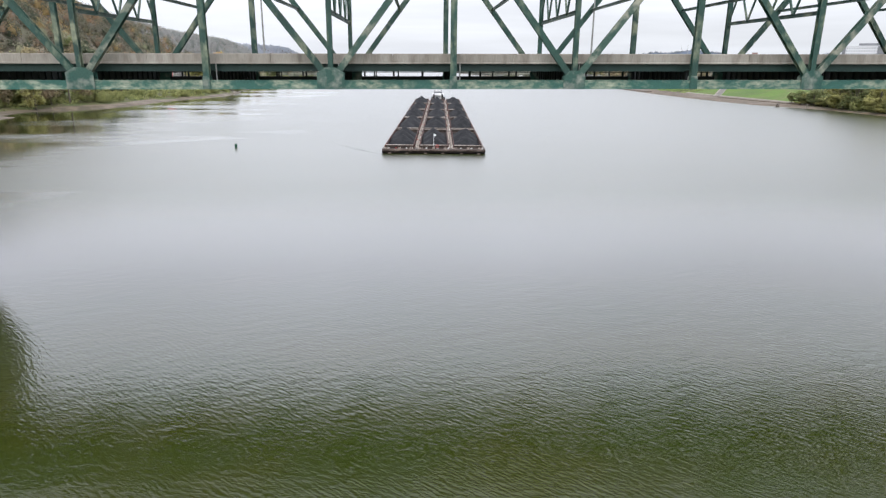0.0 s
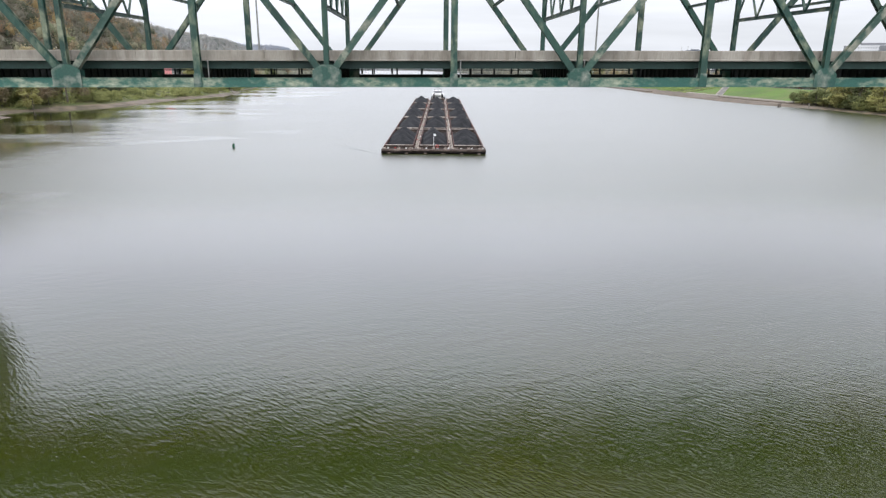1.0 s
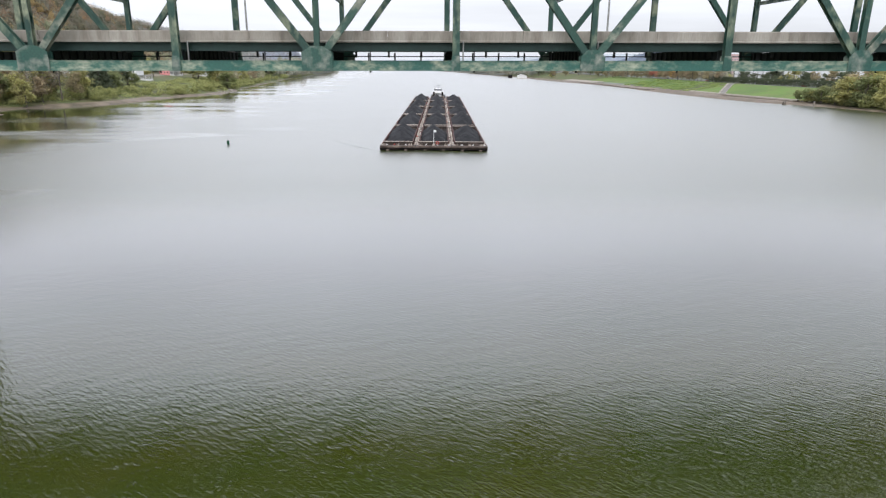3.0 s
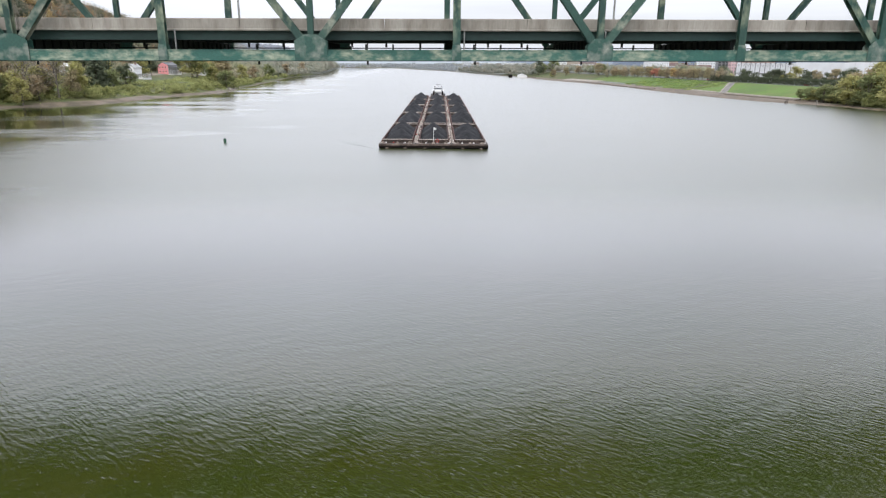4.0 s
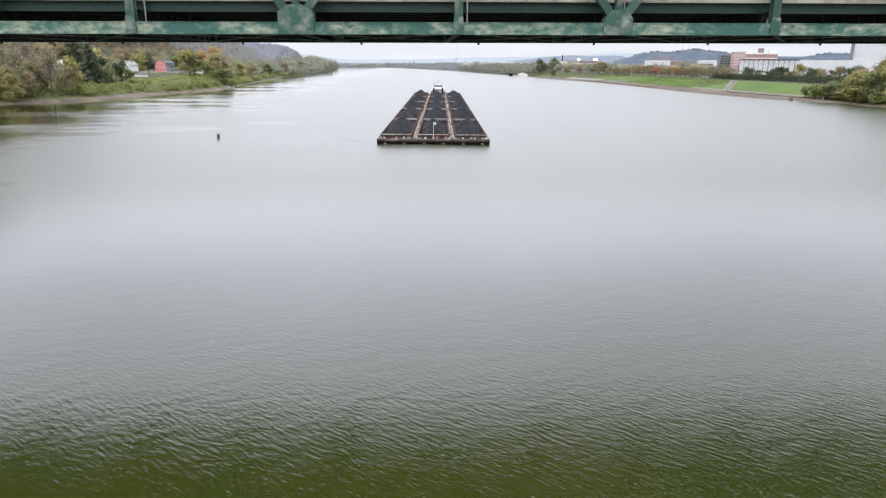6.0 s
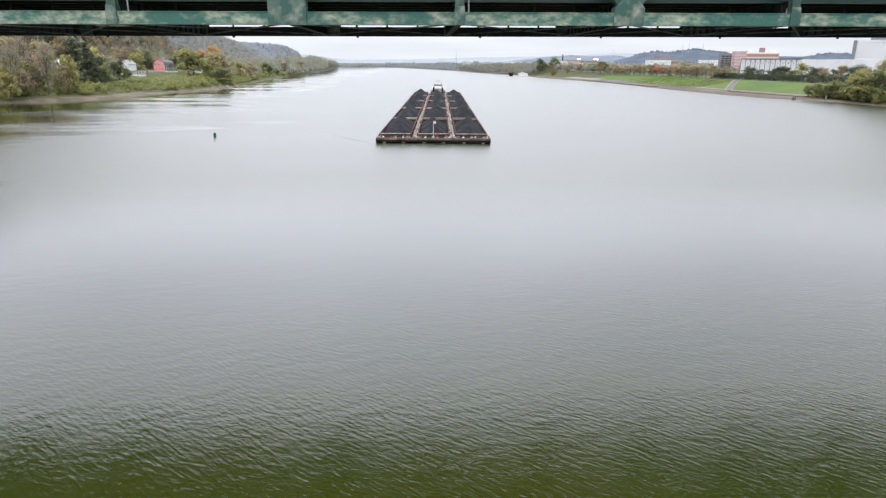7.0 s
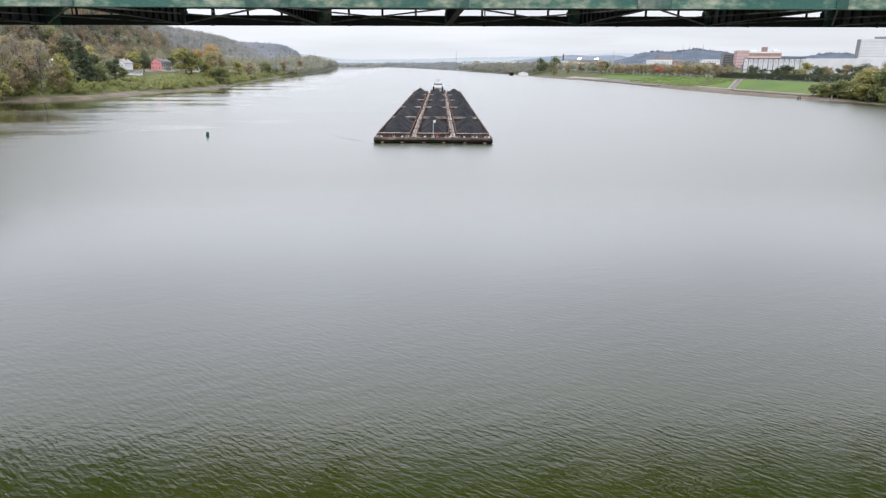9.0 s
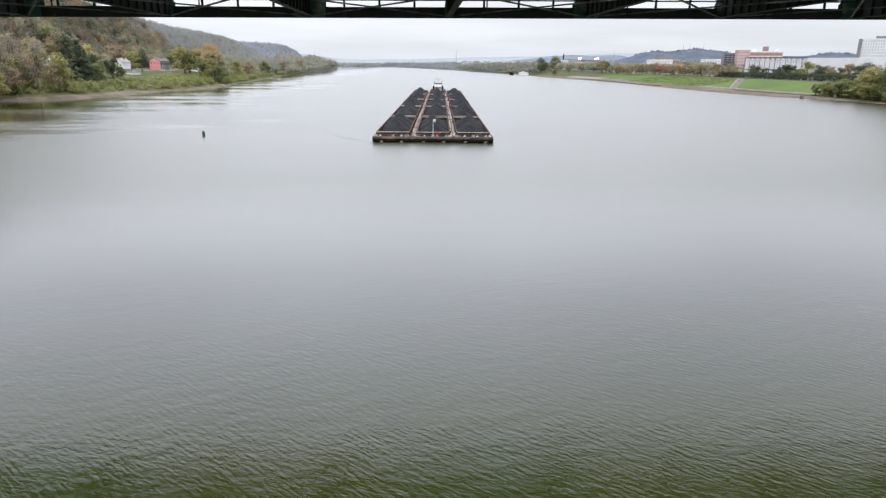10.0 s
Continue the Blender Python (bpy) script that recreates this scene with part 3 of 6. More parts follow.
M_DECK = material("worn_barge_deck", (0.46, 0.405, 0.35), 0.85, second=(0.20, 0.15, 0.125), scale=1.4, mask=(0.45, 0.65), grain=0.3, vary=0.15)
M_BOWDECK = material("scuffed_bow_deck", (0.060, 0.045, 0.038), 0.85, second=(0.16, 0.12, 0.10), scale=0.7, mask=(0.52, 0.7), grain=0.35)
M_HEADLOG = material("scraped_headlog_steel", (0.175, 0.135, 0.112), 0.8, second=(0.085, 0.062, 0.052), scale=0.7, grain=0.3, third=(0.27, 0.21, 0.175), third_scale=0.4, third_mask=(0.55, 0.68), vary=0.15)
M_COAL = material("coal", (0.016, 0.017, 0.019), 0.8, second=(0.030, 0.031, 0.034), scale=0.45, grain=0.5, bump=0.35, bump_scale=1.6, vary=0.15, spec=0.2)
M_WHITE = material("white_paint", (0.78, 0.78, 0.77), 0.5, second=(0.66, 0.65, 0.62), scale=0.5, mask=(0.55, 0.8), grain=0.05)
M_GLASS = material("dark_window_glass", (0.02, 0.025, 0.03), 0.08, grain=0.05, spec=0.6)
M_RED = material("red_paint", (0.42, 0.05, 0.035), 0.5, second=(0.30, 0.06, 0.05), scale=0.8, grain=0.1)
TOW_X, TOW_Y, BEAM, LONG = 4.45, 196.0, 10.67, 53.0
TOW_TURN = -1.84     # the tow lies slightly across the channel


def on_tow(u, v, z=0.0):
    """A place in the tow: u across from its middle, v back from its bow."""
    a = radians(TOW_TURN)
    return (TOW_X + u * math.cos(a) - v * math.sin(a), TOW_Y + u * math.sin(a) + v * math.cos(a), z)


def coal_mesh(seed):
    rnd = random.Random(seed)
    nx, ny, w, l = 18, 76, 8.65, LONG - 5.0
    peaks = [(rnd.uniform(-0.7, 0.7), l * f0 + rnd.uniform(-1.5, 1.5), rnd.uniform(3.4, 4.6) * (0.8 if abs(f0) > 0.3 else 1), rnd.uniform(6.5, 8.5)) for f0 in (-0.30, -0.08, 0.12, 0.31)]
    vs, fs = [], []
    for j in range(ny + 1):
        for i in range(nx + 1):
            x, y = w * (i / nx - 0.5), l * (j / ny - 0.5)
            h = -1.0
            for px, py, pz, pr in peaks:
                a = math.atan2(y - py, (x - px) * 1.35)
                d = math.hypot((x - px) * 1.35, (y - py)) * (1 + 0.10 * noise.noise((math.cos(a) * 2.2, math.sin(a) * 2.2, seed + px)))
                h = max(h, pz - 1.0 - d * 0.54)
            h += 0.16 * noise.noise((x * 0.8, y * 0.8, seed)) + 0.10 * noise.noise((x * 2.3, y * 2.3, seed))
            vs.append((x, y, 1.75 + max(h, -1.1)))
    for j in range(ny):
        for i in range(nx):
            a = j * (nx + 1) + i
            fs.append((a, a + 1, a + nx + 2, a + nx + 1))
    me = bpy.data.meshes.new("coal_mound")
    me.from_pydata(vs, [], fs)
    me.materials.append(M_COAL)
    me.polygons.foreach_set("use_smooth", [True] * len(fs))
    return me


def barge_meshes():
    """Shared meshes of an open hopper barge, its bow at y = 0."""
    b, l = BEAM / 2 - 0.06, LONG - 0.15
    hull = Shape().prism_x([(0, 0.75), (0, 1.72), (l, 1.72), (l, -1.6), (7, -1.6)], -b, b)
    decks = []
    for x0, x1, y0, y1, mat in ((-b, b, 0, 2.6, M_BOWDECK), (-b, b, l - 2.0, l, M_DECK), (-b, -b + 0.95, 2.6, l - 2.0, M_DECK), (b - 0.95, b, 2.6, l - 2.0, M_DECK)):
        decks.append(Shape().box(x0, x1, y0, y1, 1.725, 1.80).mesh("deck", mat))
    c, h = b - 0.95, 2.75
    sides, rims = [], []
    for x0, x1, y0, y1 in ((-c - 0.14, -c + 0.04, 2.6, l - 2.0), (c - 0.04, c + 0.14, 2.6, l - 2.0), (-c + 0.04, c - 0.04, 2.46, 2.64), (-c + 0.04, c - 0.04, l - 2.04, l - 1.86)):
        s = Shape().box(x0, x1, y0, y1, 1.80, h)
        wide = 0.05 if y1 - y0 > 5 else 0.35
        rims.append(Shape().box(x0 - 0.05, x1 + 0.05, y0 - wide, y1 + wide, h, h + 0.12).mesh("rim", M_RUST if y1 - y0 > 5 else M_DECK))
        if y1 - y0 > 5:
            sx = x0 if x0 < 0 else x1
            for q in range(1, 17):
                y = y0 + (y1 - y0) * q / 17
                s.box(min(sx, sx * 1.04), max(sx, sx * 1.04), y - 0.05, y + 0.05, 1.8, h)
        sides.append(s.mesh("coaming", M_RUST if y1 - y0 > 5 else M_BOWDECK))
    bitt = Shape().tube((-0.25, 0, 1.8), (-0.25, 0, 2.35), 0.14, n=8).tube((0.25, 0, 1.8), (0.25, 0, 2.35), 0.14, n=8).box(-0.5, 0.5, -0.2, 0.2, 1.8, 1.86)
    rub = Shape().box(-b, b, -0.22, 0.0, 1.30, 1.80).box(-b + 0.2, b - 0.2, -0.30, -0.22, 1.50, 1.62)
    return hull.mesh("hull", M_HULL), decks, sides, rims, bitt.mesh("bitt", M_DECK), rub.mesh("headlog", M_HEADLOG)


HULL, DECKS, SIDES, RIMS, BITT, HEADLOG = barge_meshes()
HEAPS = [coal_mesh(s) for s in range(6)]
FENDER = Shape().box(-0.45, 0.45, -0.30, -0.005, 0.36, 0.80, 0.05).mesh("fender", M_HEADLOG)


def ratchet_mesh(mat):
    return Shape().box(-0.3, 0.3, -0.14, 0.14, 1.8, 1.95).tube((-0.15, 0, 1.95), (0.2, 0, 2.18), 0.08, 0.07).tube((0.1, -0.25, 1.9), (0.1, 0.25, 1.9), 0.10).mesh("ratchet", mat)


RATCHETS = [ratchet_mesh(m) for m in (M_DECK, M_WHITE, M_RED, M_BOWDECK)]


def make_barge(i, j):
    lab = "rusty hopper barge heaped with coal, " + ("leading the tow" if j == 0 else "lashed in the tow")
    p = thing("coal_barge", lab, "barge", group="barges of the coal tow", at=on_tow(BEAM * (i - 1), LONG * j, -0.35), rz=TOW_TURN)
    part("hull", HULL, None, p)
    for s in DECKS:
        part("deck", s, None, p, "worn deck plating")
    part("headlog", HEADLOG, None, p)
    for s in SIDES:
        part("coaming", s, None, p, "rust-brown hopper coaming")
    for s in RIMS:
        part("coaming_rim", s, None, p)
    heap = part("coal_mound", HEAPS[(i * 2 + j * 3 + (j == 2)) % 6], None, p, "heaped black coal")
    heap.matrix_basis = pose(0, LONG / 2 + 0.3, 0.5, 0, 0, 180 if (i + j) % 2 else 0)
    if j == 0:
        for n in range(9):
            kind = (0, 1, 3, 2, 0, 3, 1, 0, 3)[n] if i == 0 else (0, 3, 1, 3, 0, 1, 3, 0, 1)[n]
            g = part("ratchet", RATCHETS[kind], None, p, ("tan", "white", "red", "dark")[kind] + " deck ratchet and coiled wire")
            g.matrix_basis = pose(-4.5 + 1.12 * n, 1.9 + 0.25 * (n % 2), 0)
    if j == 0:
        for fx in (-2.9, 2.4):
            part("fender", FENDER, None, p, "scuffed grey bow fender").matrix_basis = pose(fx + 0.4 * i, 0, 0)
    rng = random.Random(40 + 3 * j + i)
    for q in range(16):
        g = part("ratchet", RATCHETS[rng.choice((0, 0, 1, 3, 3, 3, 2))], None, p)
        g.matrix_basis = pose(rng.choice((-1, 1)) * rng.uniform(4.6, 5.0), rng.uniform(3, LONG - 3), 0, 0, 0, rng.uniform(0, 180))
    for bx, by in ((-3.8, 1.2), (0.0, 1.2), (3.8, 1.2), (-3.8, LONG - 1.6), (3.8, LONG - 1.6)):
        q = part("bitt", BITT, None, p)
        q.matrix_basis = pose(bx, by, 0)


for j in range(5):
    for i in range(3):
        make_barge(i, j)


M_GREYTINT = material("grey_tinted_glass", (0.22, 0.235, 0.25), 0.12, second=(0.16, 0.17, 0.185), scale=0.4, grain=0.1)


def make_towboat():
    p = thing("towboat", "white river towboat with stacked decks pushing the barges", "towboat", at=on_tow(0.4, LONG * 5 + 0.3), rz=TOW_TURN)
    part("hull", Shape().box(-5.2, 5.2, 0, 36, -1.6, 1.9), M_HULL, p)
    for s in (-1, 1):
        part("push_knee", Shape().box(s * 3.0 - 0.6, s * 3.0 + 0.6, -0.2, 1.4, 1.9, 5.4), M_HULL, p)
    part("main_deckhouse", Shape().box(-3.7, 3.7, 5, 30, 1.9, 4.5), M_WHITE, p)
    part("main_deck_roof", Shape().box(-4.1, 4.1, 3.8, 31, 4.5, 4.7), M_WHITE, p)
    ph = part("pilothouse", Shape().box(-2.6, 2.6, 6.5, 12, 4.7, 6.0).box(-2.6, 2.6, 6.5, 12, 7.0, 7.2), M_WHITE, p)
    part("window_band", Shape().box(-2.5, 2.5, 6.6, 11.9, 6.0, 7.0), M_GREYTINT, ph)
    part("pilothouse_roof", Shape().box(-2.9, 2.9, 6.0, 12.5, 7.2, 7.4), M_WHITE, ph)
    part("mast", Shape().tube((0, 9, 7.4), (0, 9, 10.4), 0.12, 0.06).box(-1.6, 1.6, 8.95, 9.05, 9.2, 9.36), M_HULL, p)
    for s in (-1, 1):
        part("funnel", Shape().tube((s * 2.4, 19, 4.7), (s * 2.4, 19, 7.6), 0.5, 0.45, 12), M_HULL, p)
    for q in range(5):
        part("window", Shape().box(-2.9 + 1.3 * q, -2.3 + 1.3 * q, 4.95, 5.0, 2.9, 3.8), M_GLASS, p)


make_towboat()


def make_wake():
    """Low waves pushed out from the head of the tow."""
    rng = random.Random(17)
    s = Shape()

    def ridge(u0, v0, u1, v1, wide, high, n=26):
        vs, fs = [], []
        du, dv = u1 - u0, v1 - v0
        ln = math.hypot(du, dv)
        nu, nv = -dv / ln, du / ln
        for i in range(n + 1):
            k = i / n
            h = high * math.sin(math.pi * min(1, 0.15 + k * 0.85)) * rng.uniform(0.7, 1.1)
            sway = 0.25 * math.sin(9 * k + u0)
            for o, z in ((-wide, -0.03), (-0.4 * wide, 0.6 * h), (0, h), (0.5 * wide, 0.5 * h), (wide, -0.03)):
                x, y, _ = on_tow(u0 + du * k + nu * (o + sway), v0 + dv * k + nv * (o + sway))
                vs.append((x, y, z))
        for i in range(n):
            for j in range(4):
                a = 5 * i + j
                fs.append((a, a + 1, a + 6, a + 5))
        s.add(vs, fs)

    ridge(-16.5, -0.9, 16.5, -0.9, 0.8, 0.16, 40)
    ridge(-16.0, -2.6, 16.0, -2.6, 0.9, 0.09, 40)
    for q in range(3):
        ridge(-16.4 - q * 1.5, -0.5 + 3.0 * q, -31 - 5 * q, 17 + 9 * q, 0.7, 0.13 - 0.03 * q)
    me = s.mesh("bow_wave", M_WATER)
    me.polygons.foreach_set("use_smooth", [True] * len(me.polygons))
    tagged(new("bow_wave", me), "low bow waves spreading from the coal tow", "wake", kind="stuff")


make_wake()


def make_jackstaff():
    p = thing("jackstaff", "thin white staff with a small pale flag on the lead barge", "flagstaff", at=on_tow(0, 1.9, 1.45), rz=TOW_TURN)
    part("staff", Shape().tube((0, 0, 0), (0, 0, 4.6), 0.07, 0.05), M_WHITE, p)
    s = Shape()
    for q in range(6):
        x0, x1 = 0.05 + 0.11 * q, 0.05 + 0.11 * (q + 1)
        o0, o1 = 0.08 * math.sin(q * 1.1), 0.08 * math.sin((q + 1) * 1.1)
        s.add([(x0, o0, 3.9), (x1, o1, 3.85), (x1, o1, 4.5), (x0, o0, 4.55), (x0, o0 + 0.02, 3.9), (x1, o1 + 0.02, 3.85), (x1, o1 + 0.02, 4.5), (x0, o0 + 0.02, 4.55)],
              [(0, 1, 2, 3), (7, 6, 5, 4), (0, 4, 5, 1), (3, 2, 6, 7)])
    part("flag", s, M_WHITE, p, "pale pennant")
    ring = Shape()
    for q in range(14):
        a0, a1 = 2 * math.pi * q / 14, 2 * math.pi * (q + 1) / 14
        ring.tube((1.1 + 0.42 * math.cos(a0), -0.1, 0.75 + 0.42 * math.sin(a0)), (1.1 + 0.42 * math.cos(a1), -0.1, 0.75 + 0.42 * math.sin(a1)), 0.12, 0.12, 6)
    buoy_ring = thing("life_ring", "orange-red life ring hung at the head of the tow", "life ring", at=on_tow(0, 1.9, 1.45), rz=TOW_TURN)
    part("ring", ring, M_RED, buoy_ring)
    part("bracket", Shape().box(1.04, 1.16, -0.05, 0.05, -0.02, 0.9), M_DECK, buoy_ring)


make_jackstaff()
M_BUOY = material("green_buoy_paint", (0.02, 0.11, 0.06), 0.5, second=(0.04, 0.07, 0.05), scale=1.5, grain=0.2)
buoy = thing("can_buoy", "green cylindrical channel buoy afloat on the river", "buoy", at=(-59.5, 209.3, 0))
part("body", Shape().tube((0, 0, -0.6), (0, 0, 1.05), 0.40, 0.40, 16), M_BUOY, buoy)
part("top", Shape().tube((0, 0, 1.05), (0, 0, 1.3), 0.38, 0.28, 16), M_BUOY, buoy)
part("lifting_eye", Shape().tube((0, 0, 1.3), (0, 0, 1.45), 0.06), M_DARKSTEEL_SHADE, buoy)


# ---- trees and shrubs ----
def leaf_ramp(*cols):
    n = len(cols) - 1
    return [(i / n, c) for i, c in enumerate(cols)]


def leaves(name, *cols):
    """Foliage: light also passes through the leaves."""
    # palette lifted 15 percent, a stand-in for haze in front of the trees
    cols = [tuple(min(0.62, 1.15 * c) for c in col) for col in cols]
    m = material(name, cols[0], 0.75, attr="tint", attr_ramp=leaf_ramp(*cols), grain=0.22, scale=0.12, spec=0.1, bump=0.6, bump_scale=0.5)
    nt = m.node_tree
    b, out = nt.nodes["Principled BSDF"], nt.nodes["Material Output"]
    tr, mx = nt.nodes.new("ShaderNodeBsdfTranslucent"), nt.nodes.new("ShaderNodeMixShader")
    nt.links.new(b.inputs["Base Color"].links[0].from_socket, tr.inputs["Color"])
    nt.links.new(b.inputs["Normal"].links[0].from_socket, tr.inputs["Normal"])
    mx.inputs[0].default_value = 0.55
    nt.links.new(b.outputs[0], mx.inputs[1])
    nt.links.new(tr.outputs[0], mx.inputs[2])
    nt.links.new(mx.outputs[0], out.inputs["Surface"])
    return m


M_BARK = material("grey_brown_bark", (0.115, 0.095, 0.078), 0.95, second=(0.19, 0.17, 0.15), scale=1.2, stretch=(1, 1, 0.25), grain=0.3)
LEAF = {
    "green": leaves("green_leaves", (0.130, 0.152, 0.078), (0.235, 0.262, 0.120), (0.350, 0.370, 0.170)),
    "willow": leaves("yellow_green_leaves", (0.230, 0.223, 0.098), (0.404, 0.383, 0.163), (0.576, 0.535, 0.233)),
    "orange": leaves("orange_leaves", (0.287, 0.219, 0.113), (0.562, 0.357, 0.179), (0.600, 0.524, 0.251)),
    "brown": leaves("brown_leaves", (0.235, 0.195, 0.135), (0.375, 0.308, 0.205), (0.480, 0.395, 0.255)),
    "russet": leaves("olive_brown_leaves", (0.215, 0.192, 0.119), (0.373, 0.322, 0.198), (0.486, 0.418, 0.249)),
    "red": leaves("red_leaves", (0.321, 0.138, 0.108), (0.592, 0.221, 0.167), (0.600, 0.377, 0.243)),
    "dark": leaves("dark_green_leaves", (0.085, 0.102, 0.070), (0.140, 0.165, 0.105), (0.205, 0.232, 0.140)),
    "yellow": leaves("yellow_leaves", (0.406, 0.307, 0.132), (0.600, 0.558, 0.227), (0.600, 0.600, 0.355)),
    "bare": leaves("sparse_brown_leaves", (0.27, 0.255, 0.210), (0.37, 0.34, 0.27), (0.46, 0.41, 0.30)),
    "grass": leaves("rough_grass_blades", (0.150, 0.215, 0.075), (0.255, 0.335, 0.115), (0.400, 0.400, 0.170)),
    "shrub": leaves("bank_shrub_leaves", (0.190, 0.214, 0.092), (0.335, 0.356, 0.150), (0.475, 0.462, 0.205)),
}


def quad_cloud(name, centres, sizes, tints, mat, rng, flat=0.35, out=None, jitter=0.55, core=None):
    """Many small bent leaf clumps, one quad each, with a tint for every clump."""
    n = len(centres)
    nrm = rng.normal(size=(n, 3))
    if out is None:
        nrm[:, 2] = np.abs(nrm[:, 2]) + flat
    else:
        nrm = nrm * jitter + out
        nrm[:, 2] += flat * 0.6
    nrm /= np.linalg.norm(nrm, axis=1)[:, None]
    ref = rng.normal(size=(n, 3))
    u = np.cross(nrm, ref)
    u /= np.linalg.norm(u, axis=1)[:, None]
    v = np.cross(nrm, u)
    s = sizes[:, None]
    a, b = rng.uniform(0.6, 1.25, (n, 1)), rng.uniform(0.6, 1.25, (n, 1))
    lift_mid = nrm * s * 0.25
    p = np.stack([centres - u * s * a, centres - v * s * b + lift_mid, centres + u * s * b, centres + v * s * a + lift_mid], axis=1).reshape(-1, 3)
    tints = np.clip(tints, 0, 1)
    if out is not None:
        soft = 0.50 * out + 0.30 * nrm + np.array([0.0, -0.10, 0.45])
        soft = np.repeat(soft / np.linalg.norm(soft, axis=1)[:, None], 4, axis=0)
    if core is not None:
        p, soft, tints = np.concatenate([p, core[0]]), np.concatenate([soft, core[1]]), np.concatenate([tints, core[2]])
        n = len(tints)
    me = bpy.data.meshes.new(name)
    me.vertices.add(4 * n)
    me.vertices.foreach_set("co", p.astype(np.float32).ravel())
    me.loops.add(4 * n)
    me.loops.foreach_set("vertex_index", np.arange(4 * n, dtype=np.int32))
    me.polygons.add(n)
    me.polygons.foreach_set("loop_start", np.arange(0, 4 * n, 4, dtype=np.int32))
    at = me.attributes.new("tint", "FLOAT", "POINT")
    at.data.foreach_set("value", np.repeat(tints, 4).astype(np.float32))
    me.update(calc_edges=True)
    me.materials.append(mat)
    if out is not None:
        me.normals_split_custom_set_from_vertices(soft.astype(np.float32))
    return me


def tree_meshes(kind, seed):
    """Trunk and crown of a tree 10 m high and about 3.3 m in crown radius."""
    rng = np.random.RandomState(seed)
    trunk = Shape()
    trunk.tube((0, 0, -0.4), (0.1, 0, 2.2), 0.26, 0.19, 7).tube((0.1, 0, 2.2), (0.0, 0.15, 5.2), 0.19, 0.11, 6).tube((0, 0.15, 5.2), (0.1, 0.1, 8.2), 0.11, 0.04, 5)
    lobes = []
    if kind == "spruce":
        for q in range(16):
            z = 1.2 + 8.3 * q / 15
            r = 2.1 * (1 - (z - 1.0) / 9.6) + 0.1
            for m in range(4):
                a = rng.uniform(0, 6.28)
                lobes.append((math.cos(a) * r * 0.6, math.sin(a) * r * 0.6, z, r * 0.62, 0.40))
    else:
        base = 0.2 if kind == "shrub" else (0.9 if kind in ("willow", "brown") else 1.5)
        for q in range(17):
            a, h = rng.uniform(0, 6.28), rng.uniform(0, 1)
            z = base + 1.0 + (8.2 - base) * h
            rad = 2.35 * math.sin(math.pi * min(0.97, 0.20 + 0.72 * h)) * rng.uniform(0.55, 1.05)
            wide = 2.3 if kind == "shrub" else 1.0
            lobes.append((math.cos(a) * rad * wide, math.sin(a) * rad * wide, z, rng.uniform(1.1, 1.8) * (1.7 if kind == "shrub" else 1.0), 0.85))
            if q < 8:
                z0 = rng.uniform(1.8, 4.8)
                trunk.tube((0.05, 0.1, z0), (math.cos(a) * rad * 0.9, math.sin(a) * rad * 0.9, z), 0.085, 0.02, 4)
                if kind == "bare":
                    for w in range(4):
                        e = rng.normal(size=3) * 1.1
                        trunk.tube((math.cos(a) * rad * 0.6, math.sin(a) * rad * 0.6, z0 + (z - z0) * 0.65), (math.cos(a) * rad + e[0], math.sin(a) * rad + e[1], z + abs(e[2])), 0.04, 0.012, 3)
    cs, ss, ts, ds = [], [], [], []
    dens = {"bare": 44, "spruce": 44, "shrub": 22}.get(kind, 72)
    for x, y, z, r, sq in lobes:
        m = int(dens * (r if kind != "spruce" else max(r, 0.5)))
        d = rng.normal(size=(m, 3))
        d /= np.linalg.norm(d, axis=1)[:, None]
        rr = r * rng.uniform(0.30, 1.22, (m, 1))
        c = d * rr * np.array([1, 1, sq]) + np.array([x, y, z])
        cs.append(c)
        ds.append(d)
        ss.append(rng.uniform(0.12, 0.29, m) * {"bare": 0.6, "shrub": 1.85, "spruce": 1.1}.get(kind, 1.14))
        # tint rises towards each lobe's top, painting overhead light into the leaves
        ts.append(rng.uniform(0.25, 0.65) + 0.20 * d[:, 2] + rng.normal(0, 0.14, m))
    cs, ss, ts, ds = np.concatenate(cs), np.concatenate(ss), np.concatenate(ts), np.concatenate(ds)
    keep = cs[:, 2] > (0.15 if kind == "shrub" else 0.6)
    mat = LEAF["dark" if kind == "spruce" else kind]
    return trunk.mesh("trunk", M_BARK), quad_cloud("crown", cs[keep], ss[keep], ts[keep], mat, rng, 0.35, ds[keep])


TREES = {k: [tree_meshes(k, 10 * i + s) for s in range(2)] for i, k in enumerate(("green", "willow", "orange", "brown", "red", "dark", "yellow", "bare", "spruce", "shrub", "russet"))}
TREE_LABEL = {
    "green": "broad green deciduous tree with dense rounded crown", "willow": "yellow-green willow-like bank tree with soft crown",
    "orange": "tall tree with orange autumn leaves", "brown": "brown autumn tree with thinning leaves", "russet": "round park tree with dull olive-brown leaves", "red": "small tree with bright red autumn leaves",
    "dark": "dark green tree with dense crown", "yellow": "tree with golden yellow autumn leaves", "bare": "nearly leafless grey-brown autumn tree",
    "spruce": "tall dark green conifer with pointed crown", "shrub": "bushy light green shrub on the river bank"}


def land(x, y):
    a, b = shore_left(y), shore_right(y)
    return land_left(y, a - x) if x < a else (land_right(y, x - b) if x > b - foreshore(y) else 0.0)


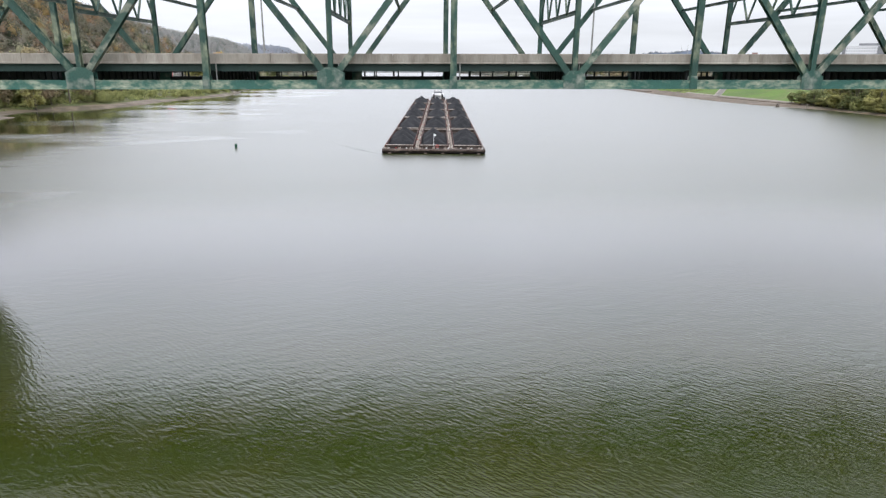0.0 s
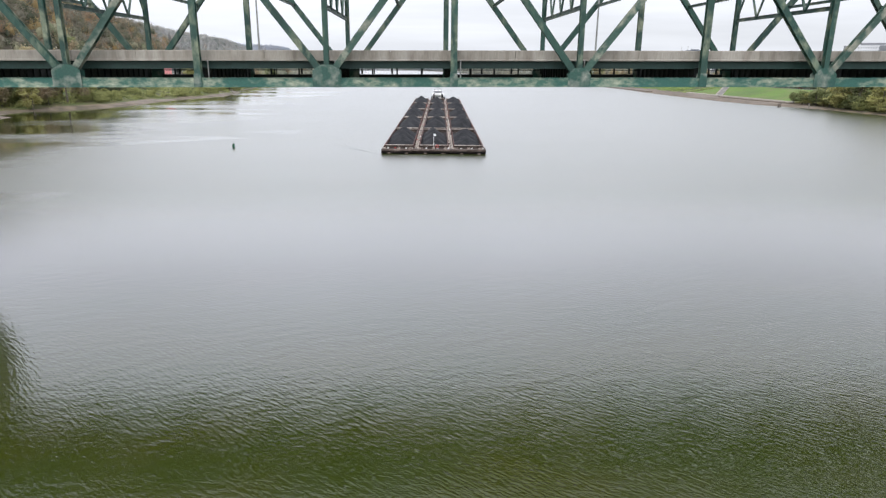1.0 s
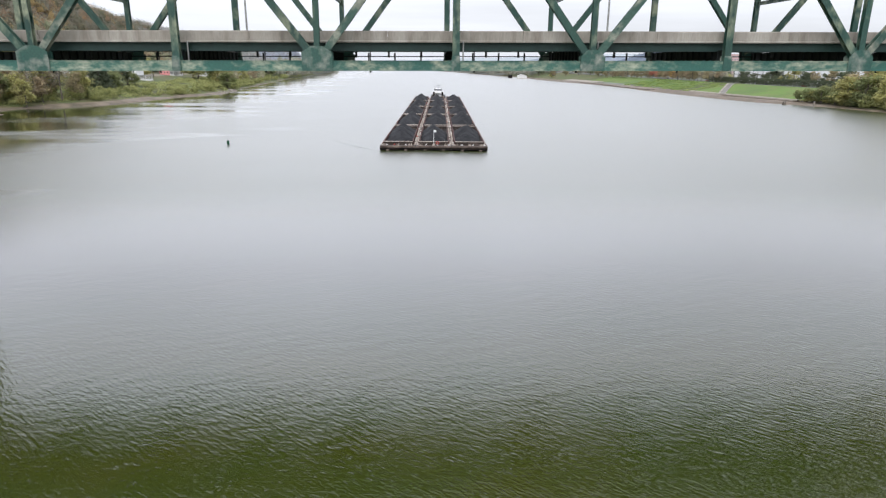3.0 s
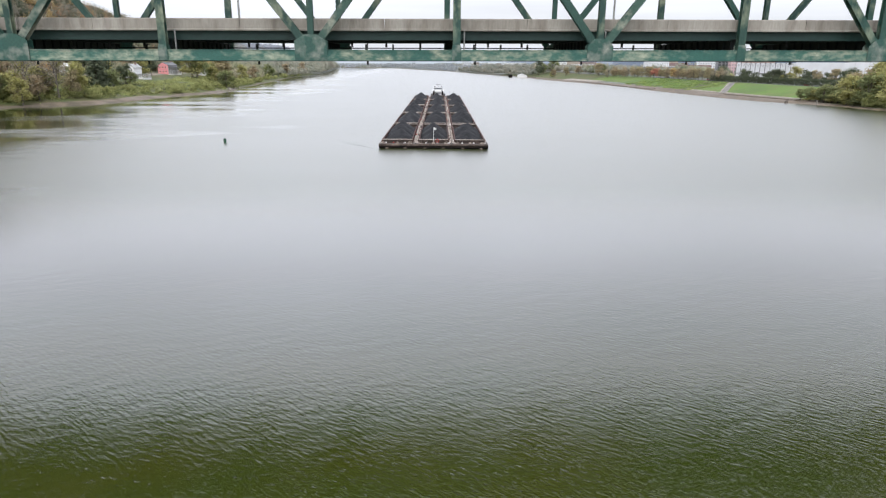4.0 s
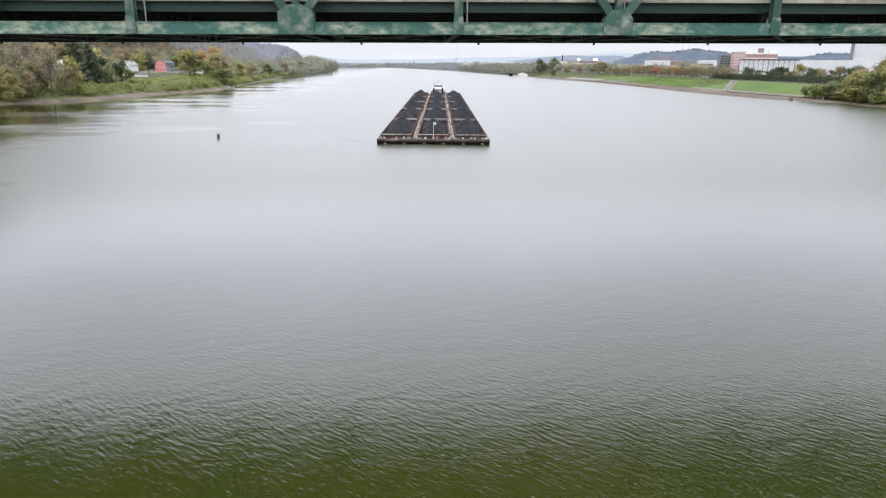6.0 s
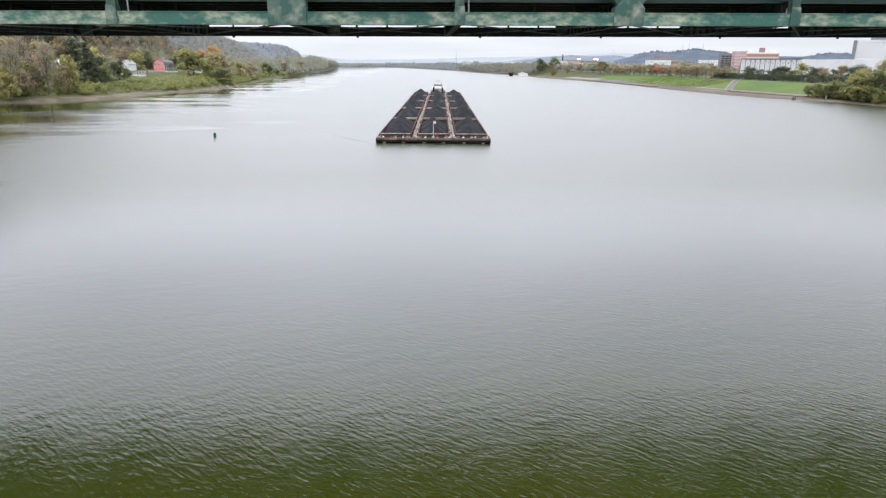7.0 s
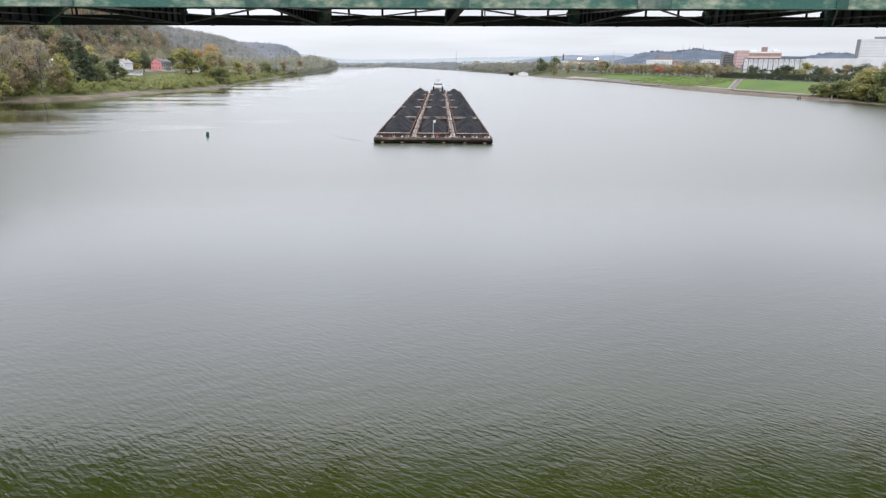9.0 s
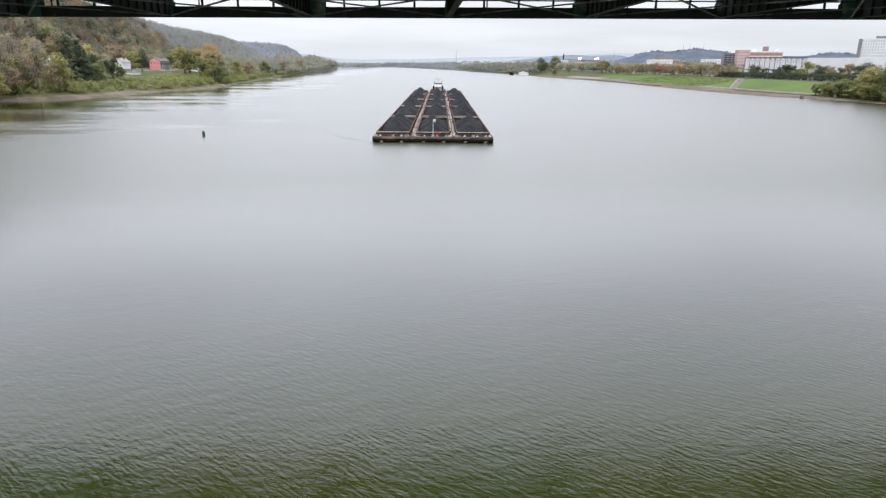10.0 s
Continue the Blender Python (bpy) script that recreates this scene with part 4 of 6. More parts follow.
def plant(kind, x, y, h, r=None, group="", where=""):
    rnd = random.Random(int(x * 13 + y * 7))
    r = r or h * 0.33
    p = thing("shrub" if kind == "shrub" else "tree", TREE_LABEL[kind] + where, "shrub" if kind == "shrub" else "tree", group)
    sz, sr = h / 10.0, r / (8.0 if kind == "shrub" else 3.3)
    p.matrix_basis = pose(x, y, land(x, y) - 0.1, 0, 0, rnd.uniform(0, 360)) @ Matrix.Diagonal((sr, sr, sz, 1))
    t, c = TREES[kind][rnd.randrange(2)]
    part("trunk", t, None, p)
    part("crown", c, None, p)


HOUSES = [(-246, 657), (-223, 532), (-262, 468), (-258, 514), (-217, 448), (-226, 700), (-276, 547), (-222, 905)]


def near_house(x, y):
    """On a house's plot, or in the lane kept clear for the camera's view of it."""
    return any(-14 < x - hx < 30 and -24 < y - hy < 18 for hx, hy in HOUSES) or any(0 < hy - y < 150 and abs(x - hx - 2 - 0.42 * (hy - y)) < wide for (hx, hy), wide in zip(HOUSES, (9, 9, 4, 6, 4)))


# trees that stand out on the left bank: kind, x, y, height, crown radius
LEFT_TREES = [("spruce", -207, 440, 27, 12.5), ("dark", -214, 456, 19, 8), ("yellow", -218, 472, 22, 7), ("dark", -270, 548, 24, 11), ("willow", -229, 562, 17, 9.5),
              ("willow", -216, 645, 24, 12.5), ("green", -213, 650, 21, 11), ("orange", -203, 686, 32, 11), ("green", -169, 592, 17, 8.5), ("shrub", -162, 590, 8, 6), ("shrub", -166, 596, 9, 6.5), ("russet", -175, 606, 27, 10), ("willow", -184, 622, 26, 9),
              ("willow", -212, 380, 16.5, 7.5), ("willow", -216, 368, 15.5, 7), ("bare", -211, 382, 30, 7), ("bare", -211, 369, 29, 7),
              ("bare", -203, 386, 30, 6.5), ("willow", -207, 358, 15, 6), ("russet", -236, 443, 22, 9.5), ("willow", -232, 438, 16, 8), ("russet", -251, 438, 23, 8),
              ("green", -259, 434, 19, 8.5), ("willow", -246, 432, 14, 7), ("shrub", -221, 431, 6, 4.5), ("green", -233, 462, 11, 6), ("willow", -226, 458, 9, 5), ("brown", -282, 556, 18, 8), ("green", -291, 566, 19, 8), ("russet", -274, 534, 15, 7), ("bare", -268, 500, 16, 6)]
LEFT_TREES_B = [("green", -203, 453, 14, 6), ("dark", -209, 486, 15, 6), ("dark", -238, 606, 20, 6), ("green", -192, 628, 20, 8),
                ("willow", -188, 720, 18, 7), ("brown", -190, 770, 17, 7), ("green", -192, 855, 19, 8), ("brown", -202, 1011, 19, 9),
                ("brown", -208, 1186, 21, 9), ("green", -192, 668, 20, 8), ("orange", -224, 705, 24, 8), ("willow", -188, 640, 16, 7)]
for k, x, y, h, r in LEFT_TREES + LEFT_TREES_B:
    plant(k, x, y, h, r, "trees on the wooded bank")
rnd = random.Random(5)
for q in range(66):
    y = rnd.uniform(290, 470)
    d = rnd.uniform(14, 95)
    if 415 < y and d < 40 or near_house(shore_left(y) - d, y) or d < beach(y) + 2:
        continue
    k = rnd.choice(("willow", "green", "bare", "bare", "brown", "brown", "orange", "dark"))
    plant(k, shore_left(y) - d, y, rnd.uniform(12, 20), None, "trees on the wooded bank")
for k, x, y, h, r in (("dark", -214, 470, 17, 7), ("green", -206, 486, 10, 6), ("brown", -236, 560, 19, 8),
                      ("dark", -262, 640, 18, 7), ("brown", -262, 610, 20, 8), ("green", -243, 690, 17, 7), ("brown", -268, 680, 20, 8), ("willow", -200, 690, 15, 7)):
    plant(k, x, y, h, r, "trees on the wooded bank")
for q in range(34):
    y = rnd.uniform(295, 412)
    x = shore_left(y) - beach(y) - rnd.uniform(1, 26)
    if not near_house(x, y):
        plant(rnd.choice(("willow", "willow", "green", "brown")), x, y, rnd.uniform(11, 18), None, "trees on the wooded bank")
for q in range(250):
    y = rnd.uniform(320, 780)
    d = beach(y) + 2 + 34 * rnd.random() ** 1.2
    if 505 < y < 560 and d > 28:
        continue
    h = rnd.uniform(2.4, 5.2) * (0.75 if d > 30 else 1)
    plant("shrub", shore_left(y) - d, y, h, h * rnd.uniform(0.7, 1.0), "bank shrubs")



def brush(name, side, y0, y1, d0, d1, count, mat, seed, label, tall):
    """Tall grass and low brush over a stretch of bank."""
    rng = np.random.RandomState(seed)
    c = []
    while len(c) < count:
        y, d = rng.uniform(y0, y1), d0 + (d1 - d0) * rng.rand()
        clump = noise.noise((y * 0.09, d * 0.12, seed)) + 0.3 * noise.noise((y * 0.3, d * 0.3, seed))
        if clump < -0.25 + 0.3 * rng.rand():
            continue
        if side < 0 and d < beach(y) + 1 and rng.rand() > 0.05:
            continue
        x = shore_left(y) - d if side < 0 else shore_right(y) + d
        g = land_left(y, d) if side < 0 else land_right(y, d)
        c.append((x, y, g + tall * rng.rand() ** 1.5 * (0.5 + max(clump, 0) * 1.4), 0.30 + 0.6 * clump + rng.normal(0, 0.12)))
    c = np.array(c)
    me = quad_cloud(name, c[:, :3], rng.uniform(0.22, 0.5, count), c[:, 3], mat, rng, 0.8)
    tagged(new(name, me), label, "brush", kind="stuff")


for q in range(46):
    y = rnd.uniform(700, 1150)
    h = rnd.uniform(3, 6.5)
    plant("shrub", shore_left(y) - rnd.uniform(4, 20), y, h, h * rnd.uniform(0.9, 1.3), "bank shrubs")
for q in range(60):
    y = rnd.uniform(325, 425)
    h = rnd.uniform(3.0, 6.0)
    plant("shrub", shore_left(y) - beach(y) - rnd.uniform(3, 16), y, h, h * rnd.uniform(0.6, 0.9), "bank shrubs")
for q in range(16):
    y = rnd.uniform(300, 408)
    x = shore_left(y) - beach(y) - rnd.uniform(1, 14)
    if not near_house(x, y):
        plant(rnd.choice(("willow", "russet", "willow", "brown")), x, y, rnd.uniform(11, 17), None, "trees on the wooded bank")


brush("bank_brush", -1, 290, 780, 7, 52, 42000, LEAF["shrub"], 31, "tall grass and low brush on the river bank", 1.5)
brush("slope_grass", 1, 596, 772, 8, 50, 16000, LEAF["grass"], 32, "rough uncut grass on the river slope", 0.5)
# right bank: waterside thicket, park trees and street trees
RIGHT_TREES = [("green", 262, 422, 10.5, 6), ("willow", 266, 404, 15.5, 8), ("green", 268, 389, 19, 8), ("green", 262, 437, 8.5, 5), ("green", 260, 445, 8, 3.6),
               ("willow", 271, 372, 19, 9), ("willow", 273, 412, 14.5, 7), ("green", 272, 430, 9, 5.5), ("willow", 276, 388, 20, 8), ("brown", 279, 402, 18, 7),
               ("willow", 274, 352, 18, 8), ("green", 278, 336, 17, 8), ("willow", 281, 400, 23, 8), ("russet", 286, 392, 23, 8), ("russet", 277, 418, 15, 7),
               ("green", 290, 408, 21, 8), ("willow", 291, 384, 24, 9), ("brown", 284, 424, 14, 6)]
for k, x, y, h, r in RIGHT_TREES:
    plant(k, x, y, h * 1.12, r * 1.1, "waterside thicket")
for q in range(76):
    y = rnd.uniform(330, 440)
    plant(rnd.choice(("green", "shrub", "willow")), shore_right(y) + rnd.uniform(3, 22), y, rnd.uniform(4.5, 9), 5.0, "waterside thicket")
STREET = [("yellow", 306, 677, 9), ("dark", 313, 677, 13), ("yellow", 313, 661, 7), ("dark", 315, 634, 12), ("dark", 320, 624, 9),
          ("dark", 325, 613, 9), ("dark", 330, 610, 12), ("dark", 332, 605, 12), ("willow", 328, 571, 14), ("dark", 332, 560, 12),
          ("russet", 337, 555, 11.5), ("dark", 341, 547, 10), ("russet", 344, 541, 12), ("dark", 347, 534, 11), ("dark", 347, 526, 14),
          ("dark", 331, 588, 8), ("willow", 329, 592, 7)]
for k, x, y, h in STREET:
    plant(k, x, y, h * 1.08, h * 0.52, "street trees")
for k, x, y, h in (("yellow", 352, 760, 11), ("yellow", 338, 770, 11), ("dark", 370, 800, 16), ("dark", 385, 790, 14), ("dark", 352, 800, 13), ("dark", 330, 700, 11), ("dark", 340, 690, 12)):
    plant(k, x, y, h, h * 0.38, "street trees")
# an even row along the upper edge of the park lawn
for q in range(34):
    y = 905 - 8.2 * q
    x = shore_right(y) + 38 + 0.075 * (925 - y) + rnd.uniform(-1.5, 1.5)
    k = "red" if q in (15, 16) else ("orange" if q in (20, 21) else rnd.choice(("brown", "brown", "russet", "russet", "russet", "bare")))
    plant(k, x, y, rnd.uniform(10.5, 13.5), rnd.uniform(4.2, 5.4), "row of park trees")
for k, x, y, h, r in (("green", 233, 1150, 25, 11), ("willow", 214, 1060, 9, 5), ("dark", 209, 1150, 27, 8), ("green", 219, 1162, 20, 7), ("russet", 254, 930, 18, 8), ("green", 262, 940, 16, 6), ("brown", 215, 1060, 12, 6), ("russet", 232, 1040, 14, 6), ("brown", 245, 1010, 14, 7), ("green", 258, 990, 15, 7)):
    plant(k, x, y, h, r, "park trees")

def crown_cores(spots, rad, h, tints, full, seg=6, rings=2):
    """The closed inner mass of each crown: an uneven dome in facets."""
    n = len(spots)
    dirs = []
    for a in range(rings + 1):
        el = radians(-14 + 104 * a / rings)
        dirs.append([(math.cos(el) * math.cos(6.2832 * b / seg), math.cos(el) * math.sin(6.2832 * b / seg), math.sin(el) * 1.05) for b in range(seg + 1)])
    dirs = np.array(dirs)
    quads = np.array([[dirs[a, b], dirs[a, b + 1], dirs[a + 1, b + 1], dirs[a + 1, b]] for a in range(rings) for b in range(seg)])
    q = quads[None]
    ph = np.arange(n)[:, None, None, None] * 1.7
    lump = 0.86 + 0.12 * np.sin(3.0 * q[..., :1] + 2.0 * q[..., 1:2] + ph) + 0.07 * np.sin(6.0 * q[..., 1:2] - 5.0 * q[..., 2:] + 2.3 * ph)
    lump = lump * full * 0.86
    v = np.array(spots)[:, None, None, :] + q * rad[:, None, None, :] * lump
    v[..., 2] += (h * 0.41)[:, None, None]
    nr = np.broadcast_to(quads[None], v.shape)
    return v.reshape(-1, 3), nr.reshape(-1, 3), np.repeat(np.clip(np.array(tints) - 0.01, 0, 1), len(quads))


def woods(name, spots, heights, tints, mat, seed, per_tree, leaf, label, full=0.95, jitter=0.28):
    """A canopy of many trees: each an uneven dome of leaf clumps with its own tint."""
    rng = np.random.RandomState(seed)
    n = len(spots)
    d = rng.normal(size=(n, per_tree, 3))
    d /= np.linalg.norm(d, axis=2)[:, :, None]
    d[:, :, 2] = np.abs(d[:, :, 2]) * 1.15 - 0.25
    h = np.array(heights)
    rad = np.stack([h * 0.36, h * 0.36, h * 0.52], axis=1)
    c = np.array(spots)[:, None, :] + d * rad[:, None, :] * rng.uniform(full - 0.15, 1.16, (n, per_tree, 1))
    c[:, :, 2] += (h * 0.41)[:, None]
    # shade painted into crown undersides: tint rises slightly with height
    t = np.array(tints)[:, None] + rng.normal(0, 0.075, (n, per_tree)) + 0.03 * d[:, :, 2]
    s = rng.uniform(0.6, 1.3, n * per_tree) * leaf
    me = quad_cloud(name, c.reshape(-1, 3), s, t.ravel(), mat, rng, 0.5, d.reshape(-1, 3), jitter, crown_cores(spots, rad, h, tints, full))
    tagged(new(name, me), label, "woods", kind="stuff")


M_WOODS = leaves("autumn_hill_woods", (0.115, 0.130, 0.090), (0.180, 0.186, 0.120), (0.240, 0.228, 0.168), (0.258, 0.246, 0.200), (0.278, 0.222, 0.160), (0.350, 0.232, 0.142), (0.400, 0.320, 0.155))
# leaf colours greyed and paled with distance: the haze is in the colour
M_WOODS_MID = leaves("hazy_hill_woods", (0.265, 0.285, 0.265), (0.315, 0.330, 0.300), (0.350, 0.355, 0.345), (0.385, 0.385, 0.380), (0.365, 0.352, 0.332), (0.405, 0.370, 0.320))
M_WOODS_FAR = leaves("hazy_ridge_woods", (0.345, 0.385, 0.445), (0.375, 0.410, 0.462), (0.395, 0.420, 0.465), (0.412, 0.424, 0.460), (0.420, 0.418, 0.440))
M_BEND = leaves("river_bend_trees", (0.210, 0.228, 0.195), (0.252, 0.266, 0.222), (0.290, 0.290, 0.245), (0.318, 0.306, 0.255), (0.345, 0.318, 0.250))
M_BEND_MID = leaves("hazy_grey_green_bend", (0.300, 0.332, 0.352), (0.340, 0.366, 0.380), (0.365, 0.384, 0.392), (0.382, 0.394, 0.396), (0.398, 0.400, 0.394))
M_BEND_FAR = leaves("hazy_pale_bend_far", (0.400, 0.440, 0.480), (0.440, 0.472, 0.505), (0.470, 0.490, 0.515))


def hill_woods():
    r = random.Random(77)
    near, mid, far = [], [], []
    while len(near) < 2500:
        y = r.uniform(330, 1000)
        d = r.uniform(84, interp(RIDGE_OFF, y) + 55)
        x = shore_left(y) - d
        if near_house(x, y):
            continue
        near.append((x, y, land_left(y, d) - 2.5, r.uniform(9, 19)))
    while len(mid) < 3400:
        y = r.uniform(930, 1720)
        d = r.uniform(84, interp(RIDGE_OFF, y) + 50)
        mid.append((shore_left(y) - d, y, land_left(y, d) - 4.0, r.uniform(9, 16)))
    while len(far) < 4200:
        y = r.uniform(1620, 2570)
        d = r.uniform(50, interp(RIDGE_OFF, y) + 60)
        far.append((shore_left(y) - d, y, land_left(y, d) - 5.0, r.uniform(9, 14) * (1.35 if r.random() < 0.05 else 1)))
    return near, mid, far


near_woods, mid_woods, far_woods = hill_woods()


def tint_of(p):
    return min(1, max(0, 0.42 + 0.36 * noise.noise((p[0] * 0.014, p[1] * 0.014, 1)) + random.Random(int(p[0] * 91 + p[1] * 17)).gauss(0, 0.19)))


def hill_tint(p):
    """Kinds of trees in the hill woods, in drifts."""
    r = random.Random(int(p[0] * 91 + p[1] * 17))
    s = r.random() + 0.35 * noise.noise((p[0] * 0.016, p[1] * 0.016, 4))
    for lim, t in ((0.12, 0.0), (0.32, 0.17), (0.52, 0.33), (0.68, 0.50), (0.84, 0.67), (0.955, 0.83)):
        if s < lim:
            return t + r.gauss(0, 0.04)
    return 0.97


woods("hill_woods", [p[:3] for p in near_woods], [p[3] for p in near_woods], [hill_tint(p) for p in near_woods], M_WOODS, 3, 124, 0.54, "autumn woods of grey, rust and olive trees covering the hillside", 0.68, 0.6)
woods("slope_woods", [p[:3] for p in mid_woods], [p[3] for p in mid_woods], [hill_tint(p) for p in mid_woods], M_WOODS_MID, 8, 64, 0.58, "autumn woods on the long river slope, colours paled for haze", 0.80, 0.45)
woods("ridge_woods", [p[:3] for p in far_woods], [p[3] for p in far_woods], [tint_of(p) for p in far_woods], M_WOODS_FAR, 4, 20, 0.8, "woods on the far ridge, tinted grey-violet for haze", 0.8, 0.5)
M_BELT = leaves("river_belt_woods", (0.200, 0.225, 0.150), (0.285, 0.305, 0.190), (0.350, 0.340, 0.235), (0.390, 0.360, 0.265), (0.440, 0.375, 0.230))
# muted palette holds the haze over the more distant belts
M_BELT_FAR = leaves("hazy_belt_woods", (0.255, 0.275, 0.220), (0.305, 0.318, 0.250), (0.345, 0.340, 0.275), (0.375, 0.360, 0.295), (0.410, 0.372, 0.280))


def belt(name, side, y0, y1, d0, d1, count, seed, mat, label, hts=(9, 17), leaf=1.3, per=30, full=0.92):
    r = random.Random(seed)
    pts = []
    for q in range(count):
        y, d = r.uniform(y0, y1), d0 + (d1 - d0) * r.random() ** 1.5
        x = shore_left(y) - d if side < 0 else shore_right(y) + d
        if side < 0 and near_house(x, y):
            continue
        swell = 0.8 + 0.85 * noise.noise((y * 0.012, d * 0.01, seed)) + 0.25 * noise.noise((y * 0.05, d * 0.05, seed))
        pts.append((x, y, land_left(y, d) if side < 0 else land_right(y, d), max(4.0, r.uniform(*hts) * swell)))
    woods(name, [p[:3] for p in pts], [p[3] for p in pts], [tint_of(p) for p in pts], mat, seed, per, leaf, label, full, 0.4)


belt("garden_woods", -1, 480, 860, 84, 150, 130, 29, M_BELT, "green, brown and golden trees above the river bank", (13, 21), 0.5, 130, 0.65)
belt("park_woods", 1, 650, 1130, 72, 125, 90, 28, M_BELT, "brown and green trees beyond the park", (10, 17), 0.5, 110, 0.70)
belt("town_edge_woods", 1, 950, 1250, 45, 300, 260, 30, M_BELT_FAR, "trees between the park and the town, muted for haze", (9, 19), 0.55, 60, 0.72)
belt("bank_woods", -1, 715, 1000, 16, 110, 380, 21, M_BELT, "brown and green trees lining the river bank", (7, 15), 0.6, 80, 0.70)
belt("slope_foot_woods", -1, 980, 1500, 1, 110, 560, 27, M_BELT_FAR, "olive and brown trees at the foot of the slope", (10, 21), 0.7, 60, 0.72)
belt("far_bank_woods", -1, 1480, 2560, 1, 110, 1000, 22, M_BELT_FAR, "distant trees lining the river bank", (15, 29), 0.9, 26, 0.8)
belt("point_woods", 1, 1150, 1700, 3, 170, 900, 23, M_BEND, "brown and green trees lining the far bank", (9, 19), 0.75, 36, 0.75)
belt("river_bend_woods", 1, 1700, 2740, 3, 240, 1200, 24, M_BEND_MID, "trees along the river bend, greyed for haze", (8, 15), 0.8, 30, 0.8)
belt("farthest_bend_woods", 1, 2740, 3010, 3, 260, 420, 26, M_BEND_FAR, "trees where the river turns away, paled for haze", (6, 10), 1.0, 20, 0.85)
belt("town_woods", 1, 660, 2400, 100, 900, 2100, 25, M_BELT_FAR, "scattered street and garden trees of the town", (8, 16), 0.75, 26, 0.75)


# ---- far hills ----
# hill colours include the blue-grey of haze, paler the farther off
M_HAZE_HILL = material("haze_blue_wooded_hill", (0.140, 0.166, 0.205), 1.0, second=(0.112, 0.134, 0.166), scale=0.02, grain=0.12, spec=0.0)
M_HAZE_HILL_MID = material("haze_soft_blue_hill", (0.235, 0.268, 0.315), 1.0, second=(0.20, 0.230, 0.272), scale=0.02, grain=0.12, spec=0.0)
M_HAZE_HILL_FAR = material("haze_pale_horizon_hill", (0.375, 0.412, 0.440), 1.0, second=(0.345, 0.382, 0.405), scale=0.006, grain=0.05, spec=0.0)


def far_ridge(name, pts, y, mat, label, step=9.0, rough=5.0):
    s = Shape()
    x0, x1 = pts[0][0], pts[-1][0]
    n = int((x1 - x0) / step)
    vs, fs = [], []
    for i in range(n + 1):
        x = x0 + (x1 - x0) * i / n
        z = interp(pts, x) + rough * (noise.noise((x * 0.012, y, 0)) + 0.45 * noise.noise((x * 0.07, y, 3)) + 0.35 * noise.noise((x * 0.21, y, 6)))
        vs += [(x, y - 320, 2.0), (x, y - 130, 0.62 * z), (x, y, z), (x, y + 120, 0.0)]
    for i in range(n):
        a = 4 * i
        fs += [(a, a + 4, a + 5, a + 1), (a + 1, a + 5, a + 6, a + 2), (a + 2, a + 6, a + 7, a + 3)]
    s.add(vs, fs)
    me = s.mesh(name, mat, fix=False)
    tagged(new(name, me), label, "hills", kind="structure")


far_ridge("backdrop_hills_far", [(-3400, 90), (-1345, 82), (-975, 76), (-790, 67), (-679, 53), (-531, 37), (-381, 31), (-231, 35), (70, 41), (411, 55), (791, 62), (1058, 74), (1326, 90), (2600, 80), (3600, 78)], 4450, M_HAZE_HILL_FAR, "hills on the horizon, coloured pale for haze", rough=3.0)
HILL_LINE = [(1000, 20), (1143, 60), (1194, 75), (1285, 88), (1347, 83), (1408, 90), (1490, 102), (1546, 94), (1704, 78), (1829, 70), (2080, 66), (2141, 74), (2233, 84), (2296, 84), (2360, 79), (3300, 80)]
far_ridge("backdrop_hills", HILL_LINE, 3550, M_HAZE_HILL, "wooded hills behind the town, coloured blue-grey for haze", rough=3.0)
far_ridge("backdrop_hills_mid", [(430, 20), (661, 48), (752, 58), (850, 66), (965, 60), (1087, 67), (1143, 62), (1250, 40)], 3700, M_HAZE_HILL_MID, "hills beyond the town, coloured paler blue for haze", rough=3.0)

# crest leaves take the same haze tint as the hill below them
M_CREST = leaves("haze_blue_crest_woods", (0.225, 0.258, 0.300), (0.265, 0.295, 0.330), (0.300, 0.320, 0.345))
crest = random.Random(91)
crest_x = [crest.uniform(2120, 2370) for q in range(46)] + [crest.uniform(1160, 1720) for q in range(90)]
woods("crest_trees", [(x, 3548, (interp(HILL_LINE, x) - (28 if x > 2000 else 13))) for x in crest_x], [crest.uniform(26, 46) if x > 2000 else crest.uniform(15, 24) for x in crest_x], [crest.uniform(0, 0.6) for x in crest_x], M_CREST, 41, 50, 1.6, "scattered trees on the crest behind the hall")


# ---- houses and town ----
M_PINK = material("salmon_siding", (0.80, 0.33, 0.335), 0.8, second=(0.75, 0.30, 0.305), scale=0.6, grain=0.08)
M_CLAP = material("grey_white_clapboard", (0.36, 0.355, 0.36), 0.8, second=(0.28, 0.275, 0.28), scale=0.8, grain=0.1)
M_SLATE = material("grey_shingle_roof", (0.20, 0.205, 0.215), 0.9, second=(0.14, 0.145, 0.15), scale=0.8, grain=0.2)
M_BRICK = material("brick_wall", (0.30, 0.205, 0.185), 0.9, second=(0.25, 0.165, 0.15), scale=0.5, grain=0.15)
M_TAN = material("tan_stucco", (0.46, 0.385, 0.30), 0.9, second=(0.38, 0.31, 0.25), scale=0.3, grain=0.1)
M_GREYWALL = material("grey_cladding", (0.22, 0.225, 0.235), 0.7, second=(0.18, 0.185, 0.195), scale=0.3, grain=0.1)
M_PANEL = material("white_wall_panel", (0.74, 0.75, 0.76), 0.6, second=(0.68, 0.685, 0.69), scale=0.12, grain=0.05)
M_ROSE = material("rose_stucco", (0.58, 0.41, 0.40), 0.9, second=(0.53, 0.37, 0.36), scale=0.2, grain=0.08)
